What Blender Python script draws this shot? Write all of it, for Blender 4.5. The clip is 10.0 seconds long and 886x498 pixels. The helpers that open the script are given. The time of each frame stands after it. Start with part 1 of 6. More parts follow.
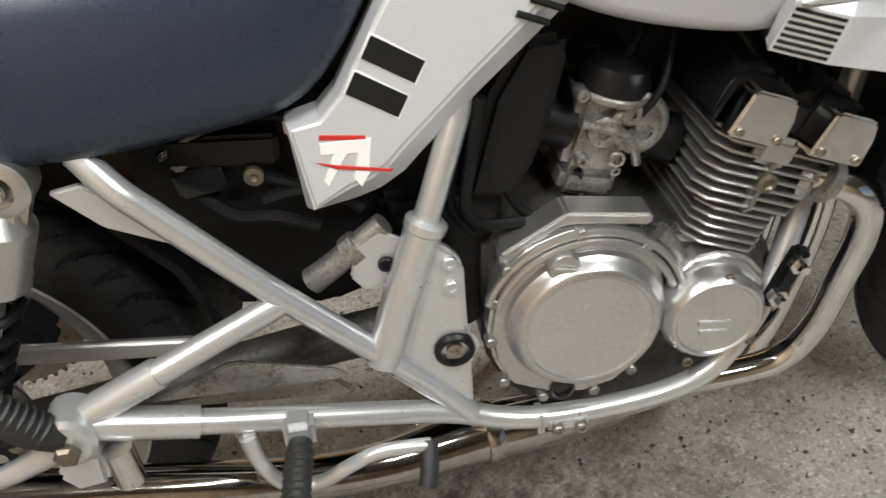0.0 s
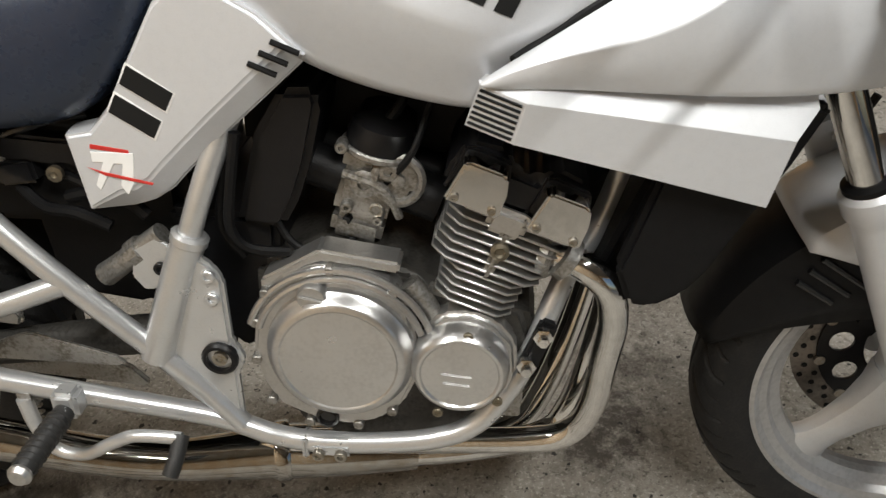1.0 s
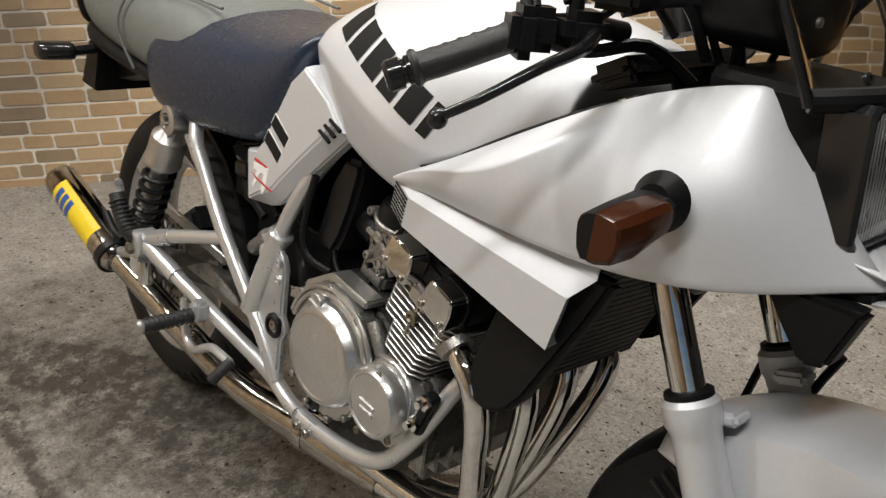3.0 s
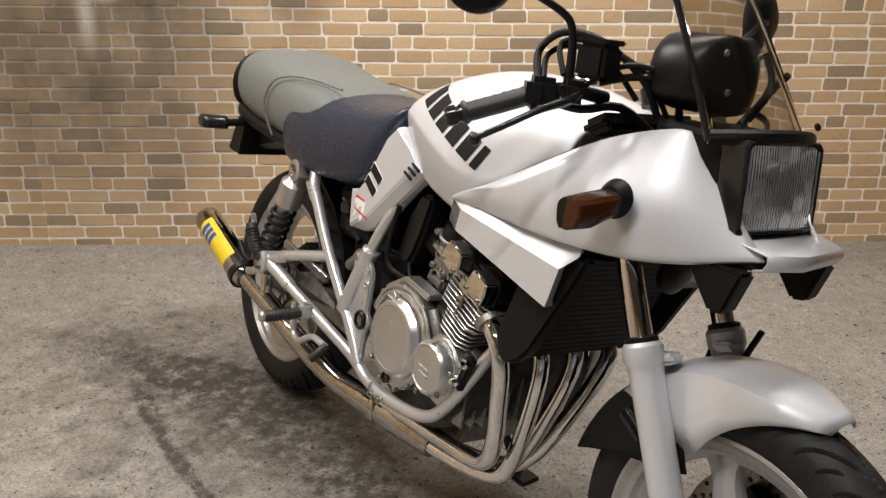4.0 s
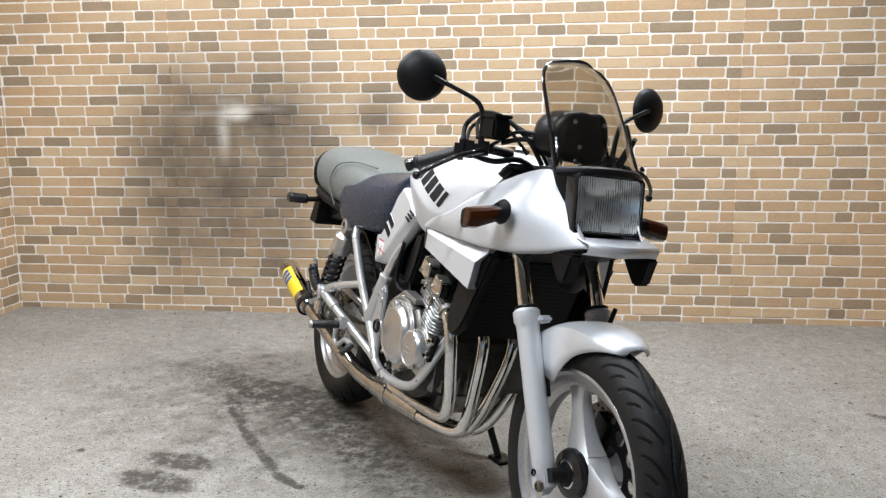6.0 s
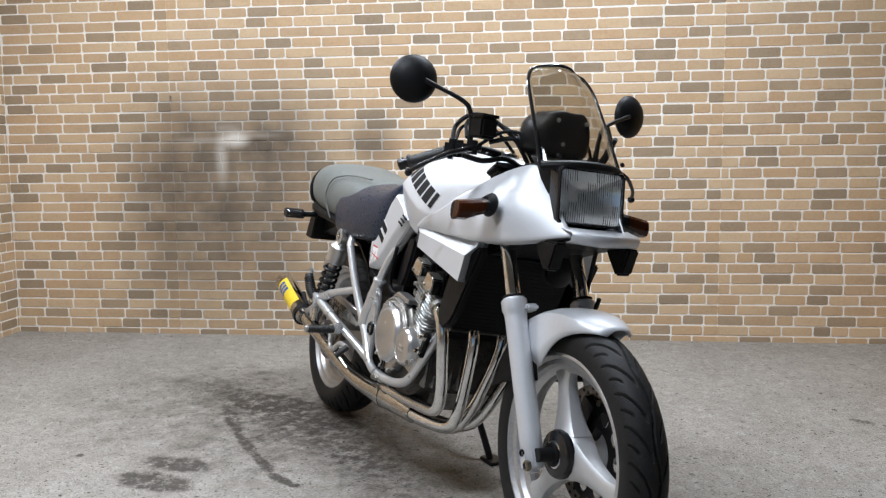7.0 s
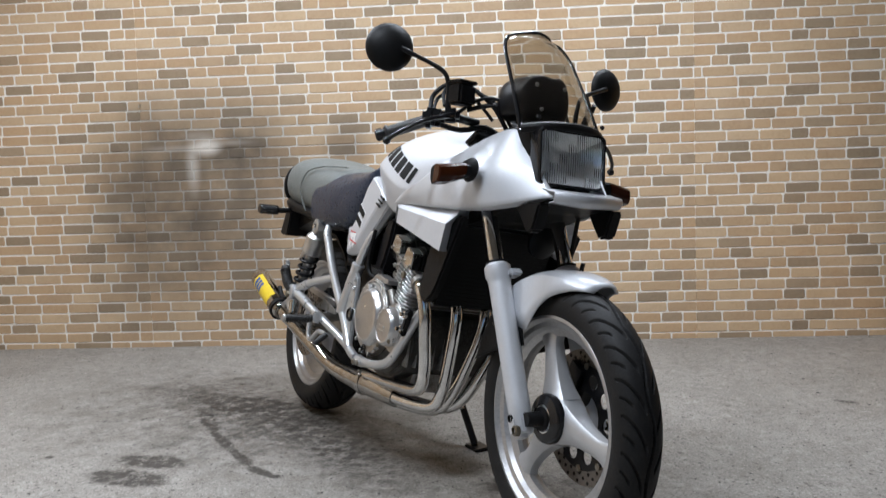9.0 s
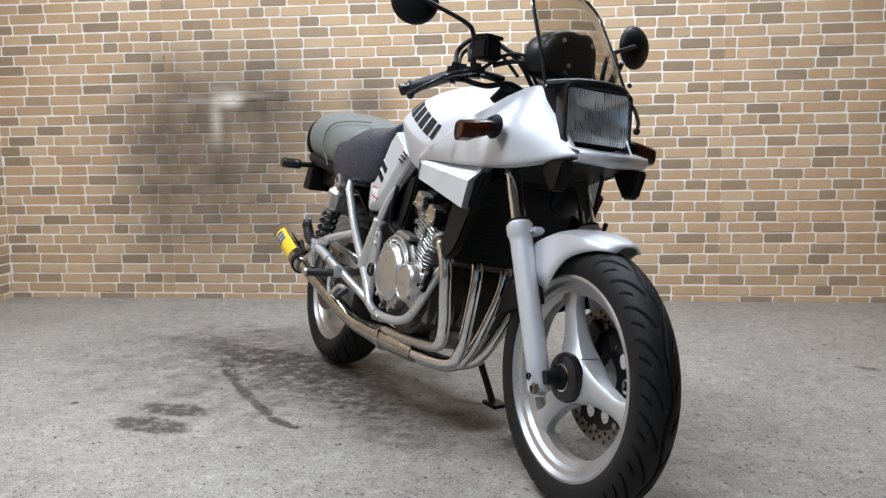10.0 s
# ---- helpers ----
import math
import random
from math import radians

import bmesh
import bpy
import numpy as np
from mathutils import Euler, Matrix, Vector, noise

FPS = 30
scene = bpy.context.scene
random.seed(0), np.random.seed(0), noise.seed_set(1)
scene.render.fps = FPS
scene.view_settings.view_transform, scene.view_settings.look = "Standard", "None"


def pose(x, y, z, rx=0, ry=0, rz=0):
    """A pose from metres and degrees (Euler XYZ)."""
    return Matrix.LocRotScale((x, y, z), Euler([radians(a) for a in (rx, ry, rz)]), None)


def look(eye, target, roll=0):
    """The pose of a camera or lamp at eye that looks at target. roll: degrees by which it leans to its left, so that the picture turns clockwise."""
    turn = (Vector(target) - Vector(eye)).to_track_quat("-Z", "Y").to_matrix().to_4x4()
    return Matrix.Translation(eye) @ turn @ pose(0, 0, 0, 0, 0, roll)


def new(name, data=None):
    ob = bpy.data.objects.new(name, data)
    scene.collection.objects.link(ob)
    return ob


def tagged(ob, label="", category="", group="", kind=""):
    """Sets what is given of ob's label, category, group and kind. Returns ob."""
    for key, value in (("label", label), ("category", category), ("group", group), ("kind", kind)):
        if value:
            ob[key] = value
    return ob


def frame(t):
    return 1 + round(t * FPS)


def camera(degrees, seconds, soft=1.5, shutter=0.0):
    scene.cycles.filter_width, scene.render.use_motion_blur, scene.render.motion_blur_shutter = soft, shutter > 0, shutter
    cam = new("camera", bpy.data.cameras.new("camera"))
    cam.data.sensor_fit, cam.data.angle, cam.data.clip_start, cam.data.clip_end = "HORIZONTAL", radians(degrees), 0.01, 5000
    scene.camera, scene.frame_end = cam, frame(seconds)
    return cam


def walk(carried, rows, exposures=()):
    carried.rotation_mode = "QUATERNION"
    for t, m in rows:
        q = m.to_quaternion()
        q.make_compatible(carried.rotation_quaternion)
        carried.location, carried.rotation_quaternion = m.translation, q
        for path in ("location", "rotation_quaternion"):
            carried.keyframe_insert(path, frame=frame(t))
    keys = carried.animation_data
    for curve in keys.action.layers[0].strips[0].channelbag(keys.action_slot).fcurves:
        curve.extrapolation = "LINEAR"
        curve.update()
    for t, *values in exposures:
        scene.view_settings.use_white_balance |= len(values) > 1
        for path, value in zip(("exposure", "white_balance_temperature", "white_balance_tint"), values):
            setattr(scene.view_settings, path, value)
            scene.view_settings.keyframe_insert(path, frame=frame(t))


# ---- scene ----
cam = camera(56.0, 10.0, soft=1.3, shutter=0.2)
PATH = [
    (0, (0.5088, -0.6182, 1.1015), (0.6218, 0.4890, -0.0480), -3.46),
    (0.5, (0.6947, -0.7106, 1.1240), (0.6944, 0.4651, 0.0388), -0.83),
    (1, (0.8772, -0.7193, 1.1199), (0.7631, 0.4935, 0.0825), -1.56),
    (1.5, (1.0298, -0.6165, 1.1092), (0.7493, 0.5832, 0.0884), 0.16),
    (2, (1.1597, -0.5665, 1.1351), (0.6769, 0.6071, 0.1607), -0.18),
    (2.5, (1.3785, -0.5782, 1.1418), (0.5270, 0.4831, 0.3000), -1.47),
    (4, (2.0025, -0.9024, 1.1472), (0.7627, -0.0341, 0.6286), 0.53),
    (4.5, (2.2167, -0.9742, 1.1503), (0.9102, -0.1428, 0.7477), -0.26),
    (5, (2.4474, -1.0282, 1.1190), (1.1364, -0.2069, 0.7107), 0.50),
    (5.5, (2.6486, -0.9898, 1.0809), (1.3180, -0.1785, 0.7183), -0.53),
    (6, (2.8161, -0.9608, 1.0673), (1.3919, -0.2834, 0.7970), -0.43),
    (7.5, (2.9190, -1.0160, 0.8811), (1.4936, -0.3036, 0.7368), -0.35),
    (8, (2.8972, -1.0175, 0.8275), (1.4670, -0.3056, 0.7383), 0.49),
    (8.5, (2.8909, -1.0133, 0.8147), (1.4669, -0.2842, 0.8364), -1.25),
    (9, (2.8847, -1.0096, 0.7985), (1.4728, -0.2665, 0.6792), -1.84),
    (9.5, (2.8746, -1.0069, 0.7948), (1.4546, -0.2997, 0.5864), -0.89),
    (10, (2.8796, -1.0095, 0.7943), (1.4558, -0.3070, 0.5964), -0.79),
]
EXPOSURE = [(0, -0.70, 6300, 8), (0.5, -0.72, 6500, 8), (1, -0.94, 6450, 8), (1.5, -1.44, 6600, 8), (2, -1.84, 6580, 9), (2.5, -1.40, 6500, 9), (4, -0.93, 6600, 13), (4.5, -0.72, 6450, 13), (5, -0.78, 6000, 10), (5.5, -0.68, 5850, 9),
            (6, -0.55, 5750, 9), (7.5, -0.86, 5550, 10), (8.5, -0.88, 5500, 10), (9, -0.95, 5550, 10), (9.5, -0.66, 5550, 10), (10, -0.73, 5550, 10)]
walk(cam, [(t, look(eye, target, roll)) for t, eye, target, roll in PATH], EXPOSURE)

# ---- light: a workshop lit by ceiling tubes and an open door behind the camera ----
world = bpy.data.worlds.new("sky")
scene.world = world
world.use_nodes = True
wn = world.node_tree
sky = wn.nodes.new("ShaderNodeTexSky")
sky.sky_type, sky.sun_disc, sky.sun_elevation, sky.sun_rotation = "NISHITA", False, radians(40), radians(200)
wn.nodes["Background"].inputs[1].default_value = 0.1
wn.links.new(sky.outputs[0], wn.nodes["Background"].inputs[0])

ROOM = pose(-1.091, 0.620, 0, 0, 0, 57.5)     # x along the brick wall, y into it
LEFT, RIGHT, BACK, HIGH = -2.08, 2.645, -6.6, 2.75
LEAN_BIKE = -11.05                             # on its side stand


def lamp(name, m, sx, sy, watts, colour):
    data = bpy.data.lights.new(name, "AREA")
    data.shape, data.size, data.size_y, data.energy, data.color = "RECTANGLE", sx, sy, watts, colour
    ob = new(name, data)
    ob.matrix_world = m
    return ob


TUBES = [(-0.85, -1.52), (1.15, -1.35), (0.0, -3.2)]
for tx, ty in TUBES:
    lamp("tube_light", ROOM @ pose(tx, ty, HIGH - 0.12), 1.2, 0.07, 88, (1.0, 0.975, 0.93))
lamp("door_daylight", ROOM @ pose(0.4, BACK + 0.02, 1.25, -90, 0, 0), 3.4, 2.2, 44, (0.97, 0.99, 1.0))

# ---- materials ----


def material(name, colour=(0.5, 0.5, 0.5), rough=0.5, metal=0.0, grain=0.0, scale=60.0, tone=0.12, coat=0.0, dirt=None, gleam=0.5, uneven=0.22):
    """A surface with colour variation at two scales, uneven gloss and fine relief."""
    m = bpy.data.materials.new(name)
    m.use_nodes = True
    t = m.node_tree
    b = t.nodes["Principled BSDF"]
    b.inputs["Metallic"].default_value = metal
    b.inputs["Coat Weight"].default_value = coat
    b.inputs["Coat Roughness"].default_value = 0.08
    b.inputs["Specular IOR Level"].default_value = gleam
    co = t.nodes.new("ShaderNodeTexCoord")
    big, fine = t.nodes.new("ShaderNodeTexNoise"), t.nodes.new("ShaderNodeTexNoise")
    big.inputs["Scale"].default_value, fine.inputs["Scale"].default_value = scale / 8, scale
    big.inputs["Detail"].default_value, fine.inputs["Detail"].default_value = 4, 3
    for n in (big, fine):
        t.links.new(co.outputs["Object"], n.inputs["Vector"])
    mix = t.nodes.new("ShaderNodeMix")
    mix.data_type = "RGBA"
    d = dirt or tuple(c * (1 - 2.2 * tone) for c in colour)
    mix.inputs["A"].default_value, mix.inputs["B"].default_value = (*colour, 1), (*d, 1)
    add = t.nodes.new("ShaderNodeMath")
    add.operation = "MULTIPLY"
    t.links.new(big.outputs["Fac"], add.inputs[0])
    t.links.new(fine.outputs["Fac"], add.inputs[1])
    ramp = t.nodes.new("ShaderNodeMapRange")
    ramp.inputs["From Min"].default_value, ramp.inputs["From Max"].default_value = 0.2, 0.42
    t.links.new(add.outputs[0], ramp.inputs["Value"])
    t.links.new(ramp.outputs[0], mix.inputs["Factor"])
    t.links.new(mix.outputs["Result"], b.inputs["Base Color"])
    gl = t.nodes.new("ShaderNodeMapRange")
    gl.inputs["To Min"].default_value, gl.inputs["To Max"].default_value = max(0.02, rough * (1 - uneven)), min(1, rough * (1 + uneven))
    t.links.new(big.outputs["Fac"], gl.inputs["Value"])
    t.links.new(gl.outputs[0], b.inputs["Roughness"])
    if grain:
        bp = t.nodes.new("ShaderNodeBump")
        bp.inputs["Strength"].default_value, bp.inputs["Distance"].default_value = grain, 0.002
        t.links.new(fine.outputs["Fac"], bp.inputs["Height"])
        t.links.new(bp.outputs[0], b.inputs["Normal"])
    return m


def glass(name, colour, rough=0.03, ior=1.3):
    m = material(name, colour, rough, tone=0.02)
    b = m.node_tree.nodes["Principled BSDF"]
    b.inputs["Transmission Weight"].default_value, b.inputs["IOR"].default_value = 1.0, ior
    return m


SILVER = material("silver_metallic_paint", (0.655, 0.67, 0.70), 0.50, 0.38, 0.0, 900, 0.02, coat=0.5, uneven=0.05)
SILVER_TUBE = material("silver_frame_paint", (0.62, 0.63, 0.64), 0.28, 0.7, 0.0, 400, 0.03, coat=0.25, uneven=0.06)
ALLOY = material("cast_aluminium", (0.54, 0.535, 0.525), 0.34, 0.9, 0.12, 300, 0.06)
ALLOY_DULL = material("dull_cast_aluminium", (0.36, 0.352, 0.335), 0.45, 0.85, 0.4, 260, 0.14, dirt=(0.18, 0.165, 0.14))
POLISHED = material("polished_cover", (0.63, 0.63, 0.63), 0.30, 0.92, 0.04, 200, 0.05)
RIMPAINT = material("silver_wheel_paint", (0.56, 0.57, 0.585), 0.40, 0.55, 0.0, 500, 0.03, coat=0.2, uneven=0.08)
CHROME = material("chrome", (0.74, 0.735, 0.72), 0.06, 1.0, 0.02, 90, 0.08)
STEEL = material("pipe_steel", (0.44, 0.43, 0.41), 0.08, 1.0, 0.04, 70, 0.1, dirt=(0.34, 0.295, 0.24))
BOLT = material("bolt_steel", (0.36, 0.34, 0.30), 0.38, 0.9, 0.1, 200, 0.15, dirt=(0.24, 0.18, 0.11))
BLACK = material("black_plastic", (0.006, 0.006, 0.0065), 0.48, 0, 0.15, 500, 0.15, gleam=0.2)
BLACK_GLOSS = material("gloss_black", (0.012, 0.012, 0.013), 0.16, 0, 0.03, 200, 0.1)
BLACK_METAL = material("satin_black_metal", (0.008, 0.008, 0.009), 0.36, 0.1, 0.08, 300, 0.15, gleam=0.3)
RUBBER = material("tyre_rubber", (0.011, 0.011, 0.0115), 0.58, 0, 0.2, 300, 0.12, dirt=(0.021, 0.020, 0.019), gleam=0.25)
GRIP = material("grip_rubber", (0.02, 0.02, 0.02), 0.45, 0, 0.3, 700, 0.1)
VINYL_BLUE = material("blue_grey_vinyl", (0.017, 0.026, 0.048), 0.28, 0, 0.10, 900, 0.06, gleam=0.55, uneven=0.12)
VINYL_GREY = material("grey_vinyl", (0.165, 0.175, 0.165), 0.5, 0, 0.3, 800, 0.07, gleam=0.3)
AMBER = material("amber_lens", (0.046, 0.0125, 0.004), 0.2, 0, 0.0, 120, 0.06, gleam=0.35)
SMOKE = glass("smoked_screen", (0.58, 0.55, 0.49), 0.02, 1.42)
LENS = glass("headlamp_glass", (0.96, 0.97, 0.97), 0.015, 1.5)
RIM_METAL = material("bare_rim_metal", (0.50, 0.50, 0.505), 0.40, 0.75, 0.12, 150, 0.08)
MIRROR = material("reflector", (0.90, 0.91, 0.91), 0.1, 1.0, 0.0, 50, 0.03)
FLUTED = material("lamp_reflector", (0.95, 0.955, 0.955), 0.12, 0.66, 0.0, 50, 0.03)
BRASS = material("stained_plug", (0.20, 0.175, 0.13), 0.42, 0.8, 0.1, 200, 0.1)
WHITE_STICK = material("white_decal", (0.88, 0.88, 0.87), 0.3, tone=0.02)
RED_STICK = material("red_decal", (0.55, 0.03, 0.025), 0.35, tone=0.05)
DARK_STICK = material("dark_decal", (0.014, 0.014, 0.014), 0.6, tone=0.05, gleam=0.15)
YELLOW_STICK = material("yellow_decal", (0.75, 0.55, 0.02), 0.35, tone=0.04)
BLUE_STICK = material("blue_decal", (0.02, 0.08, 0.3), 0.35, tone=0.05)
DISC = material("brake_disc_steel", (0.24, 0.215, 0.19), 0.35, 0.9, 0.15, 200, 0.15)
PLY = material("plywood", (0.60, 0.37, 0.17), 0.6, 0, 0.15, 30, 0.1, dirt=(0.72, 0.5, 0.27))
CEIL = material("dim_ceiling_grey", (0.30, 0.29, 0.27), 0.8, 0, 0.2, 20, 0.06)
DARKWALL = material("dark_wall_finish", (0.012, 0.012, 0.012), 0.5, 0.2, 0.1, 20, 0.1)
TANWALL = material("tan_wall_paint", (0.43, 0.30, 0.18), 0.75, 0, 0.3, 12, 0.12)
# Grime, taken darker to hold the shade behind carburettors and header pipes.
CASE = material("grimy_darkened_metal", (0.06, 0.057, 0.052), 0.55, 0.4, 0.4, 200, 0.2, dirt=(0.022, 0.020, 0.017))

glow = bpy.data.materials.new("lit_tube")
glow.use_nodes = True
glow.node_tree.nodes["Principled BSDF"].inputs["Emission Color"].default_value = (1.0, 0.97, 0.92, 1)
glow.node_tree.nodes["Principled BSDF"].inputs["Emission Strength"].default_value = 9


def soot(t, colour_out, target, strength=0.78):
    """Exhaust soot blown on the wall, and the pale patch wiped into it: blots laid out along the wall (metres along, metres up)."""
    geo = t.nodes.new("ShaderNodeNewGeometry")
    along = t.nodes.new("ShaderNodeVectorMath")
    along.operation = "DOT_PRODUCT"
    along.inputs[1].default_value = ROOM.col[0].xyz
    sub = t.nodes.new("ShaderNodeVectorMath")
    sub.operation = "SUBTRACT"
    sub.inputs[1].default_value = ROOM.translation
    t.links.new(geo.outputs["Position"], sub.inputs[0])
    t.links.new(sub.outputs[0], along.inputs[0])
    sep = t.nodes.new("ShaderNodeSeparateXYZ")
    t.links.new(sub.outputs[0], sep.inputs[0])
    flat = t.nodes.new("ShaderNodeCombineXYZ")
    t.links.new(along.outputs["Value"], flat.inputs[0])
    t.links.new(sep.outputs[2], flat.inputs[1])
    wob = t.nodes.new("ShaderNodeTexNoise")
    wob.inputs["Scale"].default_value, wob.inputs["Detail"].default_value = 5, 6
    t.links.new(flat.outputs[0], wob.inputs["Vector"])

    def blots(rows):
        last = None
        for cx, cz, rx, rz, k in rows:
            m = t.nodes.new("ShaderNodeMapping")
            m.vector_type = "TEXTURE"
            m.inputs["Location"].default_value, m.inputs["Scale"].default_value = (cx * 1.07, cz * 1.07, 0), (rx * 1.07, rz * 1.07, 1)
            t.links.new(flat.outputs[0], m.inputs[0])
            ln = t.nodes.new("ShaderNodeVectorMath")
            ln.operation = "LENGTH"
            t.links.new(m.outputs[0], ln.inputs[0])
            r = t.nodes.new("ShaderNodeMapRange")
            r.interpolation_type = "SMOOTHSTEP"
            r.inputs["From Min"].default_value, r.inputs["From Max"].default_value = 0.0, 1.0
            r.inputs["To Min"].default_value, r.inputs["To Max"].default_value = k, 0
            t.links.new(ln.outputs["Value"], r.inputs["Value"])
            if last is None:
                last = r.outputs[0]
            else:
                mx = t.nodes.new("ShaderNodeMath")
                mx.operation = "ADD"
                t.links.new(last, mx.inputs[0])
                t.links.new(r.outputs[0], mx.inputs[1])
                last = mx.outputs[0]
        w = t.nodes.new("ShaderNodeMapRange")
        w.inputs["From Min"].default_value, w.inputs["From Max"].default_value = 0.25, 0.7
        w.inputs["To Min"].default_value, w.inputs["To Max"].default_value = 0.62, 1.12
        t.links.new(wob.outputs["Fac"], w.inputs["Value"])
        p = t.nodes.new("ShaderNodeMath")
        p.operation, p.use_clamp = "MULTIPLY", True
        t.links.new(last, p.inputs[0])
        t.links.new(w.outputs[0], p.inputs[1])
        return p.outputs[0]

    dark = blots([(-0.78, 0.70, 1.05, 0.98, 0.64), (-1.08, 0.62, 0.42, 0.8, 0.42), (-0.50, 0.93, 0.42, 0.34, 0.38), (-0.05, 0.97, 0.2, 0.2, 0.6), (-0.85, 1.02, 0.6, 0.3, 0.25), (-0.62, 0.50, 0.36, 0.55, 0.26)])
    pale = blots([(-0.745, 0.975, 0.10, 0.06, 1.3), (-0.82, 0.88, 0.05, 0.19, 0.6), (-0.9, 0.97, 0.24, 0.025, 0.3), (-0.62, 0.99, 0.16, 0.02, 0.25), (-0.78, 1.03, 0.12, 0.03, 0.25)])
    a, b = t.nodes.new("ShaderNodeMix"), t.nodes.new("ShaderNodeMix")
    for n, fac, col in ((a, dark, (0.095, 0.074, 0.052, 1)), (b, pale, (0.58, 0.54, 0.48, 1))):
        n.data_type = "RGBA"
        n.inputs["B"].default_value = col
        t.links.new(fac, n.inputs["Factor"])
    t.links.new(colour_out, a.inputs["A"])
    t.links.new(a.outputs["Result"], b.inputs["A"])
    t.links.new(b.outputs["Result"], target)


def brick_material(name, per_object, tones):
    m = material(name, (0.62, 0.60, 0.57), 0.75, 0, 0.4, 70, 0.1, dirt=(0.40, 0.385, 0.365))
    t = m.node_tree
    b = t.nodes["Principled BSDF"]
    old = b.inputs["Base Color"].links[0].from_socket
    pick = t.nodes.new("ShaderNodeObjectInfo" if per_object else "ShaderNodeNewGeometry")
    ramp = t.nodes.new("ShaderNodeValToRGB")
    e = ramp.color_ramp
    e.interpolation = "CONSTANT"
    e.elements[0].color, e.elements[1].position, e.elements[1].color = (*tones[0][1], 1), tones[1][0], (*tones[1][1], 1)
    for at, c in tones[2:]:
        e.elements.new(at).color = (*c, 1)
    t.links.new(pick.outputs["Random" if per_object else "Random Per Island"], ramp.inputs[0])
    mul = t.nodes.new("ShaderNodeMix")
    mul.data_type, mul.blend_type = "RGBA", "SOFT_LIGHT"
    mul.inputs["Factor"].default_value = 0.45
    t.links.new(ramp.outputs[0], mul.inputs["A"])
    t.links.new(old, mul.inputs["B"])
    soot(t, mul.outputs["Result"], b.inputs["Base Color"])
    return m


TAN = [(0.0, (0.512, 0.358, 0.209)), (0.15, (0.549, 0.400, 0.242)), (0.32, (0.484, 0.344, 0.204)), (0.48, (0.567, 0.419, 0.261)), (0.62, (0.493, 0.339, 0.195)), (0.76, (0.465, 0.330, 0.199)), (0.9, (0.530, 0.386, 0.237))]
UMBER = [(0.0, (0.33, 0.248, 0.158)), (0.3, (0.29, 0.222, 0.145)), (0.6, (0.36, 0.272, 0.175)), (0.85, (0.31, 0.236, 0.152))]
BRICK, BRICK_REST = brick_material("brick_face", True, TAN), brick_material("brick_face_joined", False, TAN)
BRICK_DARK, BRICK_DARK_REST = brick_material("dark_brick_face", True, UMBER), brick_material("dark_brick_face_joined", False, UMBER)
MORTAR = material("mortar", (0.86, 0.825, 0.75), 0.9, 0, 0.4, 120, 0.08)
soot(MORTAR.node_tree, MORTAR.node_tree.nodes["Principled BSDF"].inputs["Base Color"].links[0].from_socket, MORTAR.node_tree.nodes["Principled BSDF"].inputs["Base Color"])


